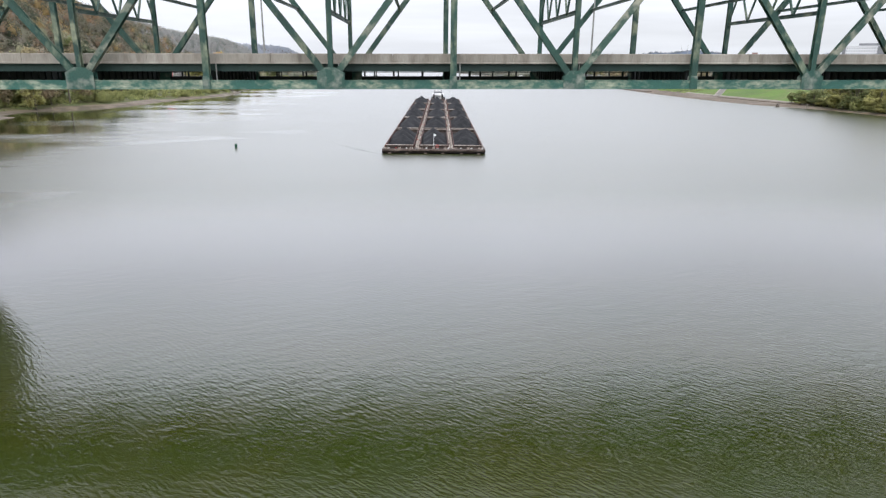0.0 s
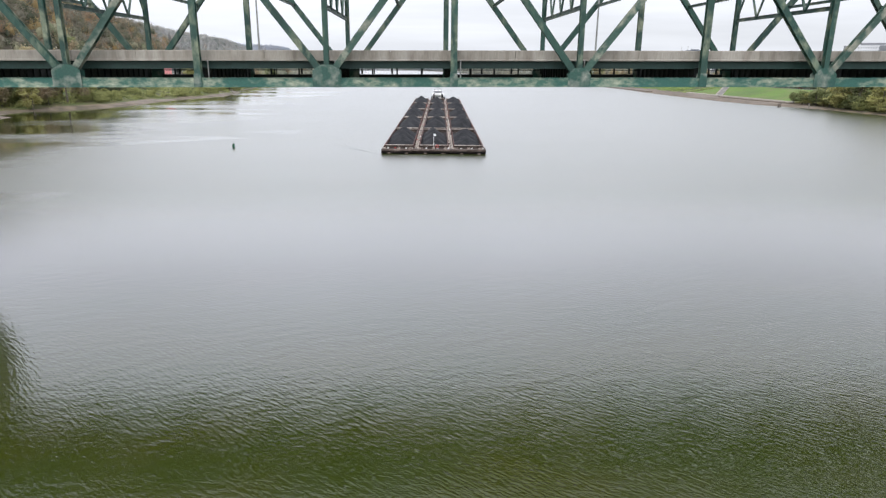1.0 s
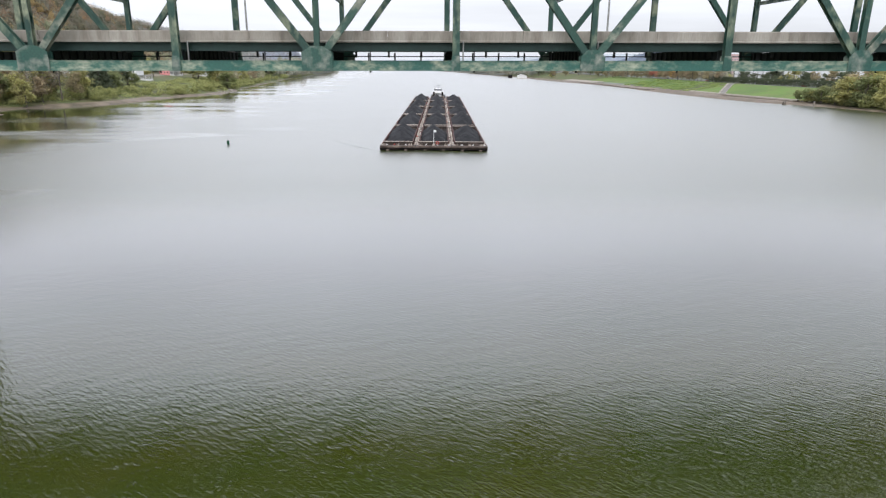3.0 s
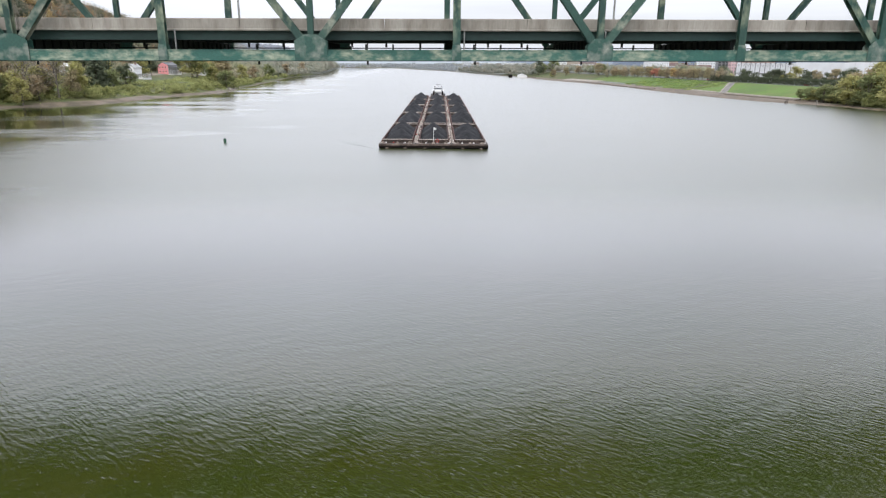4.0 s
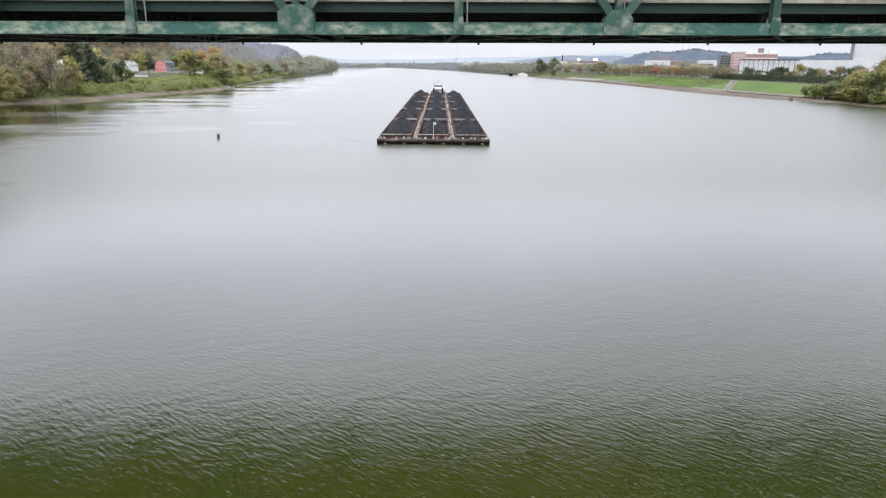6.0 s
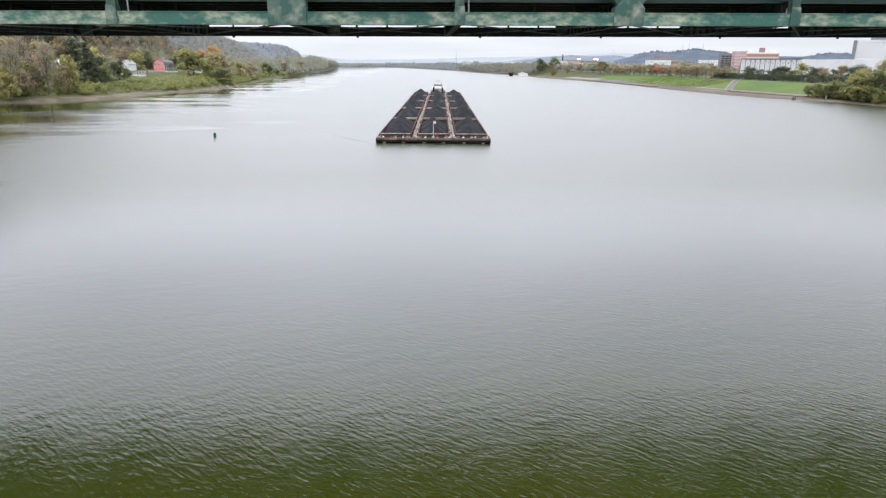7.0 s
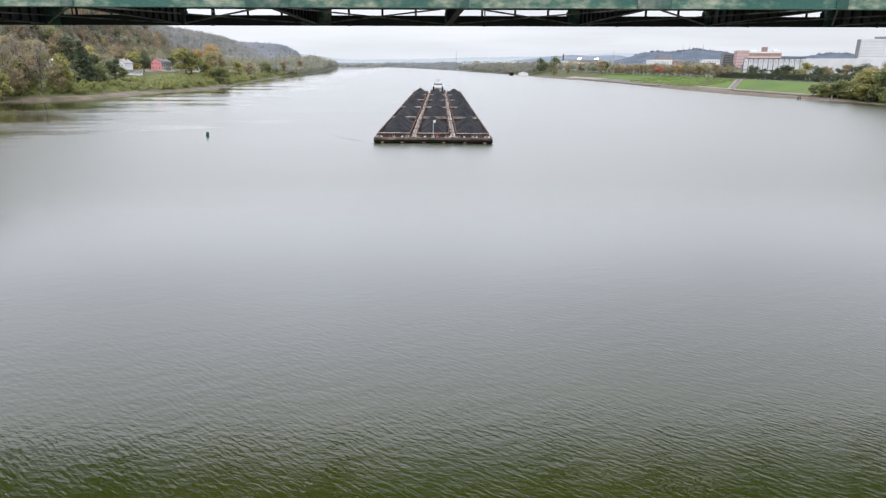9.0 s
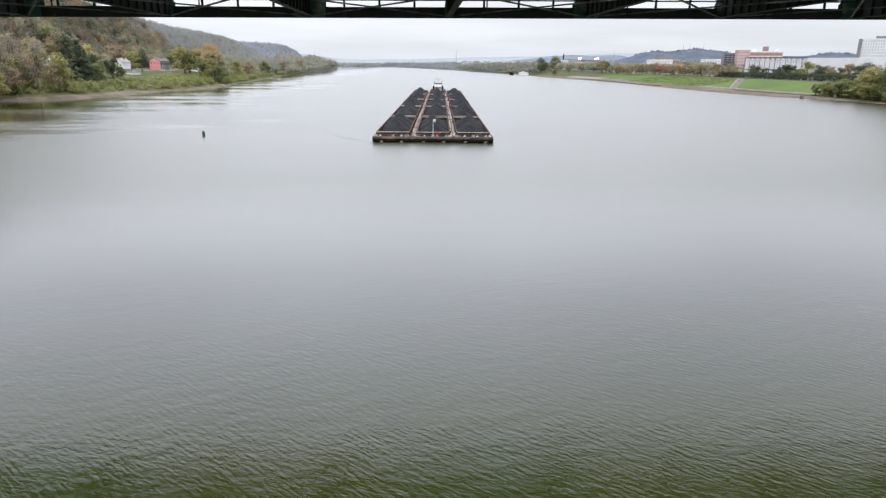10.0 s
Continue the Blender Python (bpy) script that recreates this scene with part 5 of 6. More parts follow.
M_ORANGE = material("orange_brick", (0.52, 0.345, 0.265), 0.9, second=(0.46, 0.30, 0.235), scale=0.4, grain=0.1)
# brick tone shifted to mauve to paint in distance haze
M_HAZE_BRICK = material("haze_muted_brick", (0.33, 0.275, 0.30), 0.9, second=(0.29, 0.24, 0.265), scale=0.4, grain=0.1)
M_JOINT = material("pale_grey_sealant", (0.60, 0.61, 0.62), 0.8, grain=0.05)
M_BLACK = material("black_steel", (0.055, 0.055, 0.06), 0.6, grain=0.15)
M_TYRE = material("tyre_rubber", (0.02, 0.02, 0.02), 0.9)


M_GREYGLASS = material("pale_office_glass", (0.27, 0.29, 0.31), 0.2, second=(0.19, 0.205, 0.225), scale=0.2, grain=0.1)


def windows(parent, face, x0, x1, z0, z1, cols, rows, w, h, y, mat=None, glass=None):
    """A grid of windows, each a frame with its pane, on a wall that faces -y (or -x when face is 'x')."""
    fr = Shape()
    pn = Shape()
    if face == "y":
        fr.box(-w / 2, w / 2, -0.06, 0.05, 0, h)
        pn.box(-w / 2 + 0.1, w / 2 - 0.1, -0.09, -0.061, 0.1, h - 0.1)
    else:
        fr.box(-0.06, 0.05, -w / 2, w / 2, 0, h)
        pn.box(-0.09, -0.061, -w / 2 + 0.1, w / 2 - 0.1, 0.1, h - 0.1)
    fm, pm = fr.mesh("window", mat or M_WHITE), pn.mesh("pane", glass or M_GLASS)
    for c in range(cols):
        for r in range(rows):
            u = x0 + (x1 - x0) * (c + 0.5) / cols
            z = z0 + (z1 - z0) * (r + 0.5) / rows - h / 2
            o = part("window", fm, None, parent)
            o.matrix_basis = pose(u, y, z) if face == "y" else pose(y, u, z)
            part("pane", pm, None, o)


def gable_house(label, x, y, w, l, h, rise, wall, roof, rz=0.0, porch=True, chimney=True, porch_w=3.2, porch_h=3.1, name="house"):
    """A house with its gable end towards -y: w across, l deep."""
    p = thing(name, label, "house", at=(x, y, land(x, y) - 0.15), rz=rz)
    part("wall", Shape().prism([(-w / 2, -2), (w / 2, -2), (w / 2, h), (0, h + rise), (-w / 2, h)], 0, l), wall, p)
    s = Shape()
    for k in (-1, 1):
        e, z = k * (w / 2 + 0.5), h - 0.5 * rise / (w / 2)
        s.add([(0, -0.4, h + rise + 0.05), (e, -0.4, z + 0.05), (e, l + 0.4, z + 0.05), (0, l + 0.4, h + rise + 0.05),
               (0, -0.4, h + rise + 0.27), (e, -0.4, z + 0.25), (e, l + 0.4, z + 0.25), (0, l + 0.4, h + rise + 0.27)],
              [(0, 1, 2, 3), (7, 6, 5, 4), (0, 4, 5, 1), (1, 5, 6, 2), (2, 6, 7, 3), (3, 7, 4, 0)])
    part("roof", s, roof, p)
    storeys = max(1, int(h / 3))
    windows(p, "y", -w / 2 + 0.6, w / 2 - 0.6, 0.6, h, 3, storeys, 1.0, 1.5, -0.02)
    windows(p, "x", 1.0, l - 1.0, 0.6, h, max(2, int(l / 3.5)), storeys, 1.0, 1.5, -w / 2 - 0.02)
    if chimney:
        part("chimney", Shape().box(w * 0.12, w * 0.12 + 0.8, l * 0.6, l * 0.6 + 0.8, h, h + rise + 1.2), M_BRICK, p)
    if porch:
        x0, x1 = w / 2, w / 2 + porch_w
        pr = part("porch", Shape().box(x0, x1, 0.4, l - 0.4, -2, 0.5), M_WHITE, p)
        part("porch_roof", Shape().box(x0, x1 + 0.3, 0.1, l - 0.1, porch_h, porch_h + 0.25), roof, pr)
        if porch_h > 4:
            part("siding", Shape().box(w / 2 + 0.01, w / 2 + 0.06, 0.2, l - 0.2, 0.3, h - 0.1), M_CLAP, p, "pale grey porch siding")
            part("gallery_floor", Shape().box(x0, x1 + 0.1, 0.3, l - 0.3, 3.1, 3.35), M_WHITE, pr)
            part("gallery_rail", Shape().box(x1 - 0.2, x1 - 0.1, 0.5, l - 0.5, 4.2, 4.32), M_WHITE, pr)
        n = 6
        for q in range(n):
            yy = 0.6 + (l - 1.2) * q / (n - 1)
            part("porch_post", Shape().box(x1 - 0.25, x1 - 0.05, yy - 0.1, yy + 0.1, 0.5, porch_h), M_WHITE, pr)
        for q in range(3):
            xx = x0 + 0.3 + (x1 - x0 - 0.6) * q / 2
            part("porch_post", Shape().box(xx - 0.12, xx + 0.12, 0.45, 0.65, 0.5, porch_h), M_WHITE, pr)
        part("porch_rail", Shape().box(x0, x1 - 0.1, 0.5, 0.6, 1.3, 1.42), M_WHITE, pr)
        part("porch_rail", Shape().box(x1 - 0.2, x1 - 0.1, 0.5, l - 0.5, 1.3, 1.42), M_WHITE, pr)
    return p


gable_house("salmon pink two-storey house with grey roof and white porches", -246.5, 655, 10.5, 17, 8.4, 2.6, M_PINK, M_SLATE, rz=-10, porch_w=4.0, porch_h=6.2)
gable_house("white two-storey house with a grey roof and long porch", -224.5, 530, 7.5, 10, 8.2, 2.6, M_WHITE, M_GALV, rz=-12, porch_w=8.0)
gable_house("white house half hidden behind bare trees", -262, 468, 12, 12, 8.2, 3.0, M_WHITE, M_SLATE, rz=-10)
gable_house("white cottage with a pale roof among trees", -258, 514, 10, 11, 5.0, 3.4, M_WHITE, M_WHITE, rz=62, porch=False)
gable_house("small white shed at the edge of the bank", -217.5, 447, 4.5, 5, 2.6, 1.3, M_WHITE, M_GALV, porch=False, chimney=False, name="shed")
gable_house("white cottage behind riverside trees", -226, 700, 9, 10, 4.2, 2.6, M_WHITE, M_SLATE, porch=False)
gable_house("white cottage with grey roof above the bank", -276, 545, 9, 11, 5.0, 3.0, M_WHITE, M_SLATE, rz=12, porch=False)
gable_house("white house low on the river bank", -222, 905, 9, 12, 5.0, 3.0, M_WHITE, M_SLATE, rz=8, porch=False)


def block(label, x, y, w, d, h, wall, rz=0.0, cols=6, rows=5, ww=1.8, wh=1.6, roof=None, name="office_building", cat="building", side_cols=0, glass=None):
    """A flat-roofed building; x, y is the middle of the wall that faces -y."""
    p = thing(name, label, cat, at=(x, y, land(x, y) - 0.3), rz=rz)
    part("wall", Shape().box(-w / 2, w / 2, 0, d, -2, h), wall, p)
    part("roof", Shape().box(-w / 2 - 0.3, w / 2 + 0.3, -0.3, d + 0.3, h, h + 0.7), roof or wall, p)
    windows(p, "y", -w / 2 + 0.8, w / 2 - 0.8, 2.0, h - 0.5, cols, rows, ww, wh, -0.02, wall, glass or M_GREYGLASS)
    if side_cols:
        windows(p, "x", 1.0, d - 1.0, 2.0, h - 0.5, side_cols, rows, ww, wh, -w / 2 - 0.02, wall, M_GREYGLASS)
    return p


tower = block("tall pale tower block with a grid of small windows", 507.5, 733, 50, 30, 39.6, M_PANEL, rz=-37, cols=20, rows=12, ww=1.1, wh=1.5, roof=M_PANEL, name="tower_block")
part("corner_bay", Shape().box(-25.4, -21.8, -1.2, 6, -2, 40.0), M_GREYWALL, tower, "dark grey glazed corner")
part("corner_bay", Shape().box(9.0, 25.4, -1.2, 6, -2, 40.0), M_GREYWALL, tower, "dark grey glazed corner")
part("plant_room", Shape().box(-10, 14, 6, 22, 39.9, 43.0), M_GREYWALL, tower)

hotel = block("rose stucco hotel wing with flat roof", 412, 852, 13.5, 30, 29.0, M_ROSE, rz=-18, cols=4, rows=7, name="hotel_wing", side_cols=6)
wing = block("orange brick building with a red rooftop tower", 436, 844, 38, 26, 27.5, M_ORANGE, rz=-18, cols=10, rows=5, ww=2.9, wh=2.4, roof=M_PANEL, name="hotel_building", glass=M_BRICK)
for zz in (27.6, 22.0, 16.5):
    part("band_course", Shape().box(-19.2, 19.2, -0.5, 0, zz - 0.9, zz), M_PANEL, wing, "pale band course")
part("rooftop_tower", Shape().box(-2.5, 3.5, 8, 14, 28.2, 34.0), M_BRICK, wing, "red brick rooftop box")
part("rooftop_unit", Shape().box(10, 17, 6, 14, 28.7, 31.0), M_PANEL, wing)
part("rooftop_unit", Shape().box(-17, -11, 6, 12, 28.7, 30.6), M_PANEL, wing)
block("grey apartment block with dark window bands", 422, 905, 21, 22, 25.8, M_GREYWALL, rz=-18, cols=4, rows=8, ww=4.0, wh=1.7, glass=M_GLASS, name="apartment_block")
block("brick block behind park trees, muted to mauve for haze", 557, 1500, 28, 30, 29, M_HAZE_BRICK, cols=8, rows=8, ww=2.0, wh=1.8)
block("pale low warehouse roof in the town", 470, 1120, 60, 40, 11, M_PANEL, cols=8, rows=2, name="warehouse")
block("brick town building behind trees", 430, 1010, 40, 30, 14, M_BRICK, cols=8, rows=3)
block("tan town building near the park", 372, 1010, 26, 22, 11, M_TAN, cols=6, rows=3)
block("brown brick town building", 520, 1330, 50, 30, 17, M_BRICK, cols=9, rows=4)
block("pale town building beyond the trees", 360, 1440, 44, 26, 13, M_PANEL, cols=8, rows=3)
block("tan block in the distant town", 660, 1750, 60, 30, 22, M_TAN, cols=9, rows=5)
for x, y, w, d, h, wall in ((146, 2000, 24, 24, 14, M_PANEL), (176, 2030, 16, 20, 15.5, M_TAN), (206, 2010, 20, 22, 14.5, M_WHITE), (240, 1960, 22, 24, 13, M_TAN), (318, 1470, 22, 20, 18, M_WHITE), (352, 1500, 26, 20, 19, M_TAN), (392, 1520, 34, 22, 18, M_BRICK)):
    block("low town building among trees", x, y, w, d, h, wall, cols=6, rows=4, roof=M_SLATE)
block("white shed roof in the distant town", 250, 1720, 60, 40, 15, M_PANEL, cols=6, rows=2, name="warehouse")
block("white roofed plant building far along the bank", 190, 2080, 90, 40, 14, M_PANEL, cols=8, rows=2, name="warehouse")

block("long pale shed with a low white roof in the town", 300, 1240, 54, 30, 9, M_PANEL, cols=8, rows=1, name="warehouse")
block("white flat-roofed building beyond the park trees", 452, 1240, 40, 26, 19, M_PANEL, cols=8, rows=3, name="warehouse")
block("pale grey building beside the apartment block", 470, 1060, 34, 24, 19, M_PANEL, rz=-12, cols=8, rows=4)
block("low brick building beyond the landing", 322, 1200, 34, 20, 12, M_BRICK, cols=6, rows=2)
rnd = random.Random(63)
for q in range(26):
    y = 930 + 34 * q
    x = shore_right(y) + rnd.uniform(120, 330)
    gable_house("plain town house with a pitched roof among street trees", x, y, rnd.uniform(9, 13), rnd.uniform(10, 15), rnd.uniform(5.5, 8.5), 3.0, rnd.choice((M_WHITE, M_PANEL, M_TAN, M_BRICK)), rnd.choice((M_SLATE, M_SLATE, M_PANEL)), rz=rnd.choice((0, 90, -15, 75)), porch=False, name="town_house")


def make_arena():
    """A long white hall along the river road: a colonnaded part and a blank part."""
    x, ya, yb, yc = 369.0, 555.0, 607.2, 668.7
    z = 8.6
    p = thing("arena_hall", "long white hall with black steel columns along the river road", "hall", at=(x, ya, z), rz=28.4)
    part("blank_wall", Shape().box(0, 46, 0, yb - ya, -1, 18.2), M_PANEL, p, "plain white panel wall")
    front = part("colonnade_wall", Shape().box(1.2, 46, yb - ya, yc - ya, -1, 17.6), M_PANEL, p)
    n = 12
    for q in range(n + 1):
        y = yb - ya + (yc - yb) * q / n
        part("column", Shape().box(0.95, 1.2, y - 0.18, y + 0.18, -1, 18.4), M_BLACK, front)
        if q < n:
            y1 = y + (yc - yb) / n
            part("brace", Shape().beam((1.1, y, 18.2), (1.1, (y + y1) / 2, 14.2), 0.12, 0.12, (1, 0, 0)), M_BLACK, front)
            part("brace", Shape().beam((1.1, y1, 18.2), (1.1, (y + y1) / 2, 14.2), 0.12, 0.12, (1, 0, 0)), M_BLACK, front)
    part("top_rail", Shape().box(0.85, 1.4, yb - ya, yc - ya, 18.4, 19.0), M_BLACK, front)
    part("mid_rail", Shape().box(0.9, 1.2, yb - ya, yc - ya, 7.4, 7.9), M_BLACK, front)
    for q in range(9):
        y = 4 + (yb - ya - 8) * q / 8
        part("panel_joint", Shape().box(-0.03, 0.0, y - 0.06, y + 0.06, 0, 18.2), M_JOINT, p)


make_arena()


def strip(name, label, cat, side, d0, d1, y0, y1, mat, up=0.10, thick=0.35, step=8.0):
    """A paved strip that follows the shore."""
    s, n = Shape(), int((y1 - y0) / step)
    vs, fs = [], []
    for i in range(n + 1):
        y = y0 + (y1 - y0) * i / n
        b = interp(RIGHT, y)
        for d in (d0, d1):
            z = land_right(y, d) + up
            vs += [(b + d, y, z), (b + d, y, z - thick)]
    for i in range(n):
        a = 4 * i
        fs += [(a, a + 2, a + 6, a + 4), (a, a + 4, a + 5, a + 1), (a + 2, a + 3, a + 7, a + 6), (a + 1, a + 5, a + 7, a + 3)]
    fs += [(0, 1, 3, 2), (4 * n, 4 * n + 2, 4 * n + 3, 4 * n + 1)]
    s.add(vs, fs)
    tagged(new(name, s.mesh(name, mat)), label, cat, kind="structure")


M_PAVE = material("pale_pavement", (0.32, 0.29, 0.25), 0.9, second=(0.23, 0.205, 0.175), scale=0.3, grain=0.12)
M_STONE = material("stone_revetment", (0.20, 0.165, 0.13), 0.95, second=(0.13, 0.11, 0.09), scale=0.5, grain=0.35, bump=0.2, bump_scale=1.0)
strip("road", "asphalt riverside road", "road", 1, 60, 68, 360, 1150, M_ASPHALT, 0.14)
strip("pavement", "pale concrete promenade by the water", "pavement", 1, 9.0, 12.0, 452, 600, M_PAVE, 0.25)
strip("embankment", "brown stone revetment at the water's edge", "embankment", 1, 1.0, 8.6, 445, 530, M_STONE, 0.6, 1.2)
strip("embankment_far", "long low stone quay edge by the park", "embankment", 1, -9.5, -5.0, 640, 870, M_STONE, 0.7, 1.8)
strip("pavement_far", "bare sandy landing by the park", "pavement", 1, 0, 15, 850, 960, M_PAVE, 0.3)


M_RAMP = material("worn_ramp_concrete", (0.19, 0.18, 0.165), 0.9, second=(0.13, 0.12, 0.11), scale=0.3, grain=0.2)


def make_ramp():
    """The boat ramp, with low kerbs, from the road down to the water."""
    a, b = Vector((252.5, 543, 0)), Vector((291, 607, 0))
    d = (b - a).normalized()
    s = Vector((d.y, -d.x, 0))
    p = thing("boat_ramp", "pale concrete boat ramp running down the grass bank", "ramp", kind="structure")

    def ribbon(o0, o1, up):
        vs, fs, n = [], [], 24
        for i in range(n + 1):
            c = a.lerp(b, i / n)
            for o in (o0, o1):
                q = c + s * o
                z = max(land(q.x, q.y), -0.4)
                vs += [(q.x, q.y, z + up), (q.x, q.y, z - 0.5)]
        for i in range(n):
            k = 4 * i
            fs += [(k, k + 2, k + 6, k + 4), (k, k + 4, k + 5, k + 1), (k + 2, k + 3, k + 7, k + 6)]
        return Shape().add(vs, fs)

    part("surface", ribbon(-2.2, 2.2, 0.22), M_RAMP, p)
    part("kerb", ribbon(-3.6, -2.2, 0.42), M_PAVE, p)
    part("kerb", ribbon(2.2, 2.6, 0.38), M_PAVE, p)


make_ramp()
CAR_PAINT = {c: material(c + "_car_paint", v, 0.3, grain=0.05) for c, v in
             (("red", (0.42, 0.03, 0.03)), ("white", (0.75, 0.75, 0.74)), ("silver", (0.42, 0.43, 0.44)), ("blue", (0.06, 0.12, 0.26)), ("black", (0.03, 0.03, 0.035)))}
WHEEL = Shape().tube((-0.1, 0, 0.33), (0.1, 0, 0.33), 0.33, 0.33, 12).mesh("wheel", M_TYRE)


def car_shapes(c):
    body = Shape().prism_x([(-2.2, 0.25), (-2.25, 0.75), (-1.0, 0.95), (1.9, 0.98), (2.2, 0.85), (2.2, 0.25)], -0.9, 0.9)
    cab = Shape().prism_x([(-1.1, 0.94), (-0.45, 1.45), (1.2, 1.47), (1.85, 0.96)], -0.78, 0.78)
    return body.mesh("body", CAR_PAINT[c]), cab.mesh("cabin", M_GLASS)


CARS = {c: car_shapes(c) for c in CAR_PAINT}


def make_car(c, y, d, rz=0):
    x = interp(RIGHT, y) + d
    p = thing("car", c + " car parked along the riverside road", "car", "parked cars", at=(x, y, land_right(y, d) + 0.14), rz=rz)
    b, cb = CARS[c]
    part("body", b, None, p)
    part("cabin", cb, None, p)
    for wx in (-0.8, 0.8):
        for wy in (-1.35, 1.4):
            part("wheel", WHEEL, None, p).matrix_basis = pose(wx, wy, 0)


for c, y in (("red", 520), ("black", 566), ("silver", 586), ("blue", 640), ("white", 655), ("red", 672), ("silver", 700), ("white", 742), ("black", 770), ("silver", 812), ("white", 860), ("silver", 905)):
    make_car(c, y, 61.6, 2)


def make_hedge():
    rng = np.random.RandomState(8)
    n = 14000
    y = rng.uniform(476, 660, n)
    c = np.stack([312 - (y - 476) * 0.105 + rng.uniform(-1.2, 1.2, n), y, 9.0 + 5.0 * rng.uniform(0, 1, n) ** 0.8], axis=1)
    me = quad_cloud("hedge", c, rng.uniform(0.25, 0.5, n), rng.uniform(0, 0.8, n), LEAF["dark"], rng)
    tagged(new("hedge", me), "long dark clipped hedge along the white hall", "hedge", kind="stuff")


make_hedge()


def make_pavilion():
    p = thing("park_pavilion", "small brick pavilion with hipped roof by the road", "pavilion", at=(309, 590, land(309, 590)))
    part("wall", Shape().box(-3.5, 3.5, 0, 7, -0.5, 3.0), M_BRICK, p)
    part("roof", Shape().box(-4.3, 4.3, -0.8, 7.8, 3.0, 4.6, 2.2), M_SLATE, p)
    part("door", Shape().box(-0.6, 0.6, -0.05, 0.0, 0, 2.1), M_WHITE, p)
    q = thing("kiosk", "white kiosk with a flat roof by the road", "kiosk", at=(303, 598, land(303, 598)))
    part("wall", Shape().box(-2, 2, 0, 3, -0.5, 2.9), M_WHITE, q)
    part("roof", Shape().box(-2.4, 2.4, -0.4, 3.4, 2.9, 3.1), M_GREYWALL, q)
    part("hatch", Shape().box(-1.2, 1.2, -0.05, 0, 1.1, 2.2), M_GLASS, q)


make_pavilion()


def make_street_lamp(y, d):
    x = interp(RIGHT, y) + d
    p = thing("street_lamp", "tall grey street lamp beside the park road", "street lamp", "street lamps", at=(x, y, land_right(y, d)))
    part("pole", Shape().tube((0, 0, 0), (0, 0, 9), 0.10, 0.07), M_GALV, p)
    part("arm", Shape().tube((0, 0, 8.8), (-1.8, 0, 9.2), 0.05), M_GALV, p)
    part("lamp_head", Shape().box(-2.5, -1.7, -0.16, 0.16, 9.1, 9.3), M_GALV, p)


for y in (480, 530, 580, 660, 740, 820, 900):
    make_street_lamp(y, 59)


def make_boathouse():
    p = thing("boathouse", "white floating boathouse moored by the far bank", "boathouse", at=(172, 1094, 0))
    part("pontoon", Shape().box(-8.5, 8.5, 0, 12, -0.5, 0.5), M_DECK, p)
    part("wall", Shape().prism([(-7.5, 0.5), (7.5, 0.5), (7.5, 4.6), (0, 6.6), (-7.5, 4.6)], 0.8, 11), M_WHITE, p)
    part("roof", Shape().add([(-8, 0.4, 4.55), (0, 0.4, 6.75), (8, 0.4, 4.55), (8, 11.4, 4.55), (0, 11.4, 6.75), (-8, 11.4, 4.55), (0, 0.4, 6.95), (0, 11.4, 6.95)],
                                 [(0, 1, 4, 5), (1, 2, 3, 4), (0, 5, 7, 6), (6, 7, 3, 2)]), M_WHITE, p)
    g = thing("gangway", "long dark gangway between the bank and the boathouse", "gangway", at=(180.5, 1100, 0))
    part("deck", Shape().box(0, 26, -1, 1, 1.0, 1.3), M_DARKSTEEL_SHADE, g)
    part("rail", Shape().box(0, 26, -1.0, -0.9, 2.2, 2.3), M_DARKSTEEL_SHADE, g)
    part("rail", Shape().box(0, 26, 0.9, 1.0, 2.2, 2.3), M_DARKSTEEL_SHADE, g)
    for x in (0.5, 13):
        part("pile", Shape().tube((x, 0, -3), (x, 0, 1.0), 0.3), M_DARKSTEEL_SHADE, g)
    m = thing("mooring_cell", "dark steel mooring cell standing in the river", "mooring", at=(156, 1126, 0))
    part("cell", Shape().tube((0, 0, -3), (0, 0, 4.6), 3.4, 3.4, 16), M_HULL, m)
    part("cap", Shape().tube((0, 0, 4.6), (0, 0, 5.0), 3.5, 3.5, 16), M_DARKSTEEL_SHADE, m)


make_boathouse()


def make_stack():
    p = thing("chimney_stack", "slim dark factory chimney in the distance", "chimney", at=(368, 1700, land(368, 1700)))
    part("shaft", Shape().tube((0, 0, 0), (0, 0, 33), 1.7, 1.1, 12), M_HULL, p)
    part("rim", Shape().tube((0, 0, 33), (0, 0, 34), 1.3, 1.3, 12), M_HULL, p)


make_stack()


M_LIT = bpy.data.materials.new("lit_floodlight_glass")
M_LIT.use_nodes = True
M_LIT.node_tree.nodes["Principled BSDF"].inputs["Emission Color"].default_value = (1.0, 0.98, 0.92, 1)
M_LIT.node_tree.nodes["Principled BSDF"].inputs["Emission Strength"].default_value = 9.0


def make_floodlight(x, y, z, w):
    """A stadium floodlight: a pole with a rack of lit lamps facing the river."""
    g = land(x, y)
    p = thing("floodlight_mast", "tall stadium floodlight mast with its lamps switched on", "floodlight", "stadium floodlights", at=(x, y, g))
    part("pole", Shape().tube((0, 0, 0), (0, 0, z - g), 0.5, 0.35, 8), M_GALV, p)
    rack = part("rack", Shape().box(-w / 2, w / 2, -0.2, 0.2, z - g - 1.5, z - g + 1.5), M_GREYWALL, p)
    lamp = Shape().tube((0, -0.25, 0), (0, -0.7, -0.15), 0.45, 0.62, 10).mesh("lamp", M_LIT)
    n = int(w / 1.4)
    for r in range(2):
        for q in range(n):
            part("lamp", lamp, None, rack, "lit white lamp").matrix_basis = pose(-w / 2 + w * (q + 0.5) / n, 0, z - g - 0.7 + 1.4 * r)


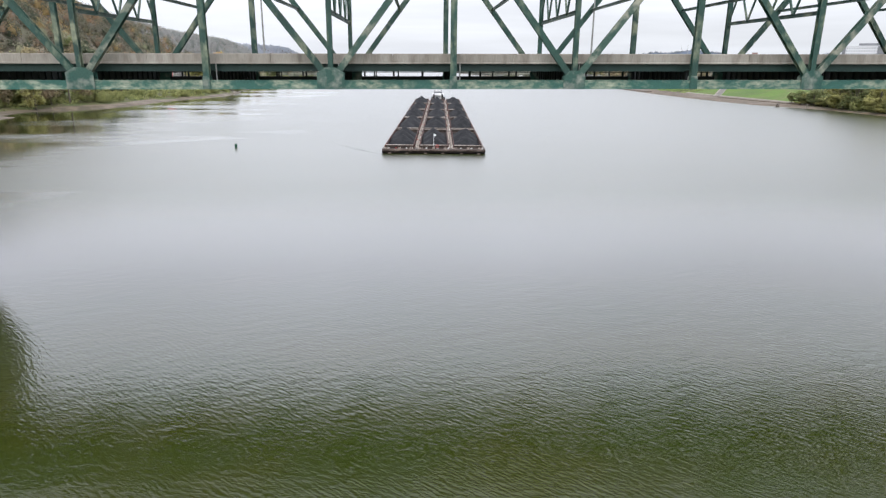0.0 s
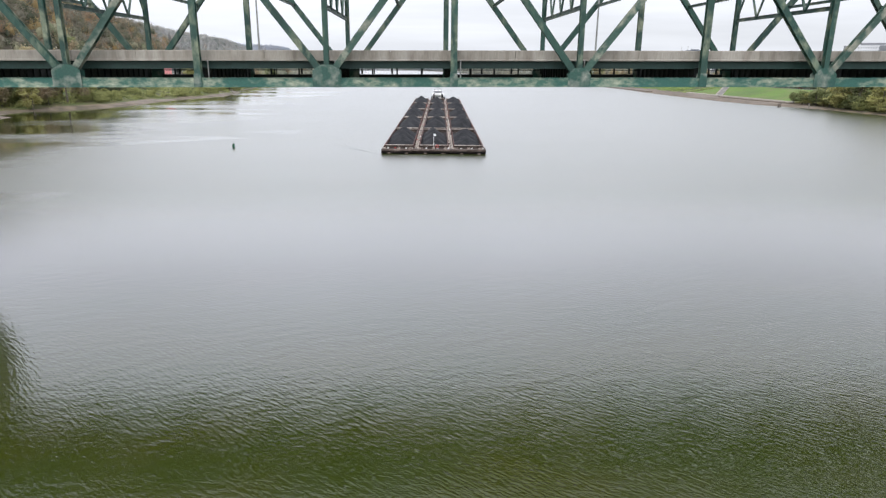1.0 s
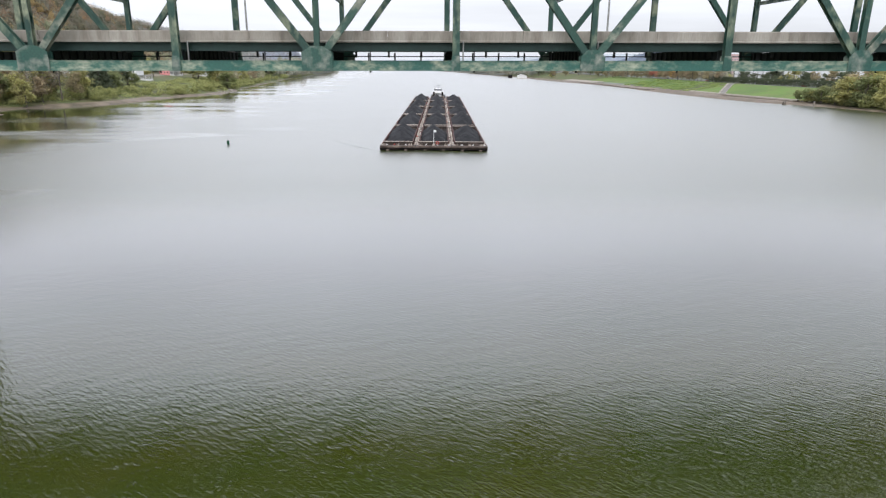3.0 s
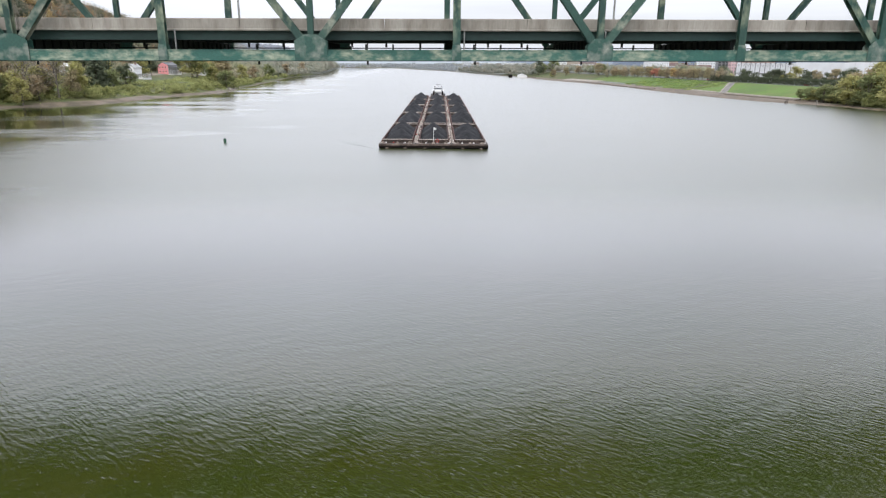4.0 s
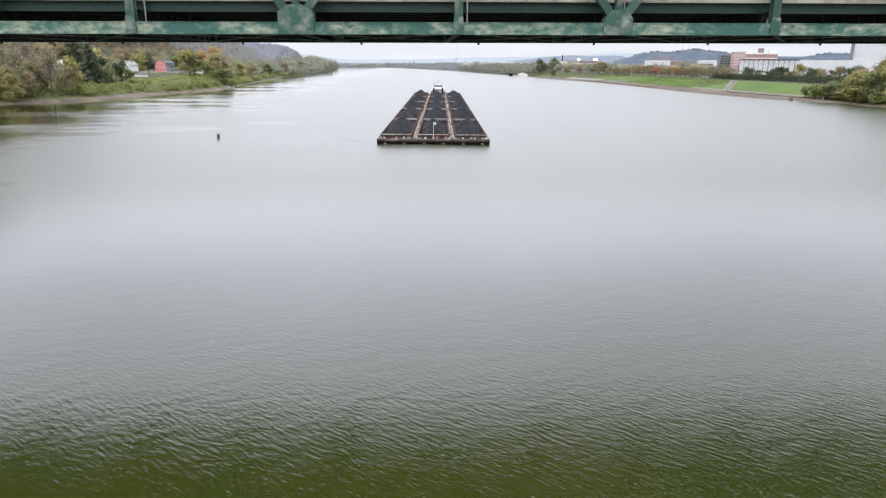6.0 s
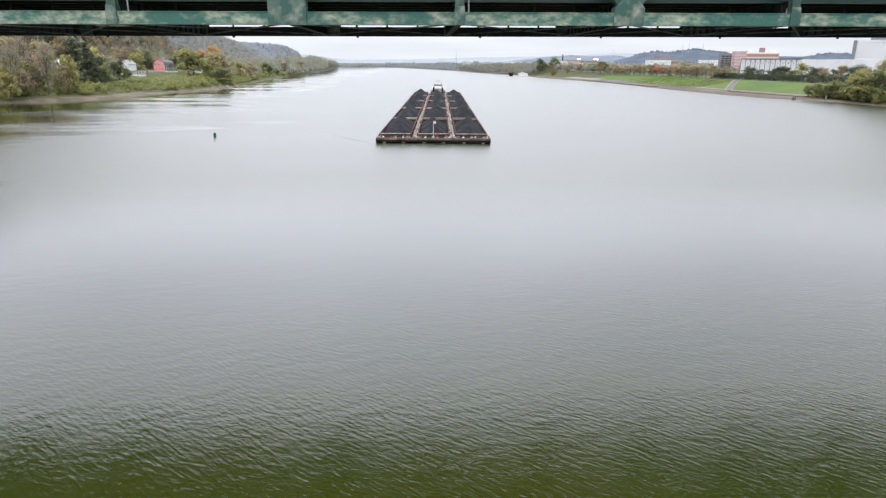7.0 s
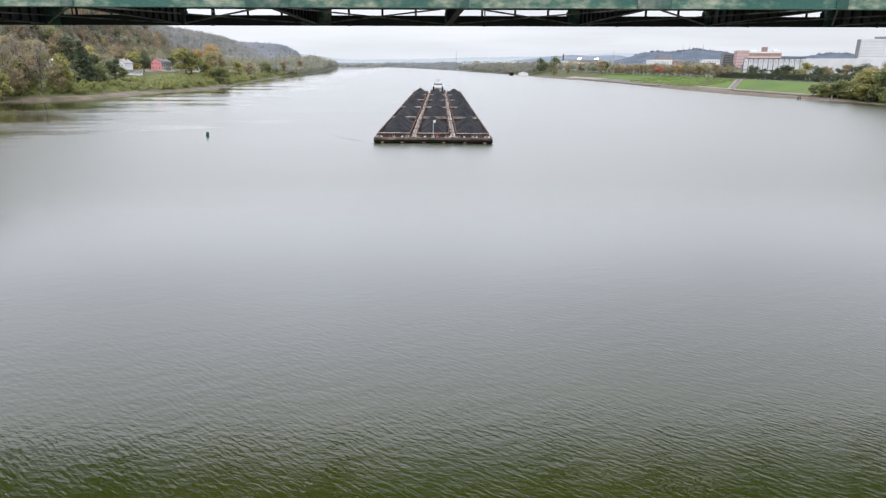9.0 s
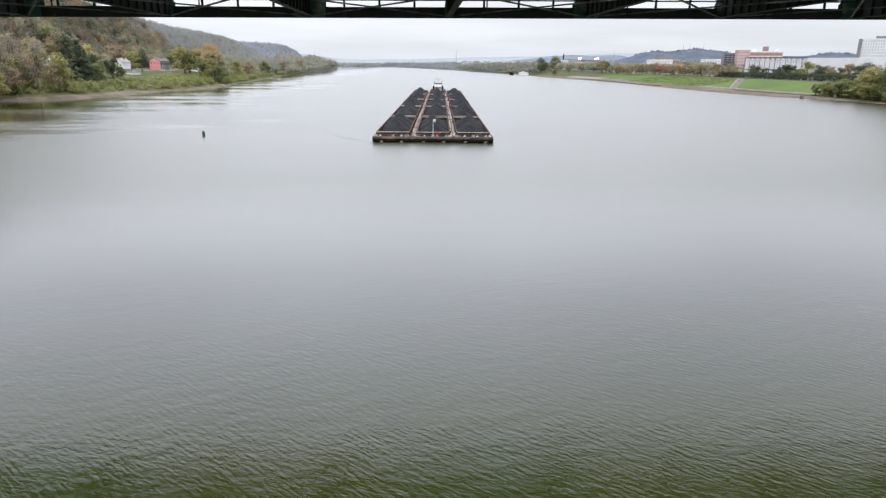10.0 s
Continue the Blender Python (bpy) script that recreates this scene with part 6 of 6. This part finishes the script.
make_floodlight(336.5, 1400, 30.4, 6.5)
make_floodlight(372.2, 1400, 30.6, 9.5)


def make_mast(x, y, z, h):
    p = thing("radio_mast", "thin lattice radio mast on the skyline", "mast", "radio masts", at=(x, y, z))
    part("tower", Shape().tube((0, 0, 0), (0, 0, h), 1.3, 0.5, 4), M_GALV, p)
    part("antenna", Shape().tube((0, 0, h), (0, 0, h + 8), 0.35, 0.2, 4), M_GALV, p)


for x, y, z, h in ((168, 2990, 12, 52), (1392, 3480, 70, 44), (1426, 3480, 75, 44), (1500, 3480, 84, 36), (1030, 3500, 40, 40)):
    make_mast(x, y, z, h)

M_WOOD = material("weathered_timber", (0.30, 0.27, 0.23), 0.9, second=(0.2, 0.175, 0.15), scale=1.5, stretch=(1, 1, 0.2), grain=0.2)
post = thing("mooring_post", "pale weathered timber post standing at the water's edge", "post", at=(249, 408, 0))
part("post", Shape().tube((0, 0, -2.5), (0.1, 0, 3.4), 0.42, 0.38, 10), M_WOOD, post)
part("cap", Shape().tube((0.1, 0, 3.4), (0.1, 0, 3.6), 0.48, 0.4, 10), M_WOOD, post)
stump = thing("timber_dolphin", "short dark timber piles at the water's edge", "piles", at=(241, 428, 0))
for k in range(3):
    part("pile", Shape().tube((k * 0.9 - 0.9, 0.3 * (k % 2), -2.5), (k * 0.9 - 0.9, 0.3 * (k % 2), 1.8 + 0.5 * k), 0.35, 0.32, 8), M_BARK, stump)


# ---- boulders at the left point ----
M_ROCK = material("pale_limestone", (0.34, 0.31, 0.27), 0.95, second=(0.22, 0.20, 0.17), scale=0.8, grain=0.25, bump=0.1, bump_scale=2.0)


def rock_mesh(seed):
    r = random.Random(seed)
    bm = bmesh.new()
    bmesh.ops.create_icosphere(bm, subdivisions=2, radius=1.0)
    for v in bm.verts:
        v.co *= 0.75 + 0.35 * noise.noise(v.co * 1.3 + Vector((seed * 5.1, 0, 0))) + r.uniform(-0.04, 0.04)
        v.co.z *= 0.62
    me = bpy.data.meshes.new("rock")
    bm.to_mesh(me)
    bm.free()
    me.materials.append(M_ROCK)
    return me


ROCKS = [rock_mesh(k) for k in range(4)]
rr = random.Random(12)
for k in range(38):
    y = rr.uniform(528, 604)
    x = shore_left(y) - rr.uniform(-0.8, 7)
    s = rr.uniform(0.5, 1.5)
    o = single("rock", ROCKS[k % 4], None, "pale limestone boulder on the river bank", "rock", group="bank boulders")
    o.matrix_basis = pose(x, y, land(x, y) + 0.1 * s, 0, 0, rr.uniform(0, 360)) @ Matrix.Scale(s, 4)
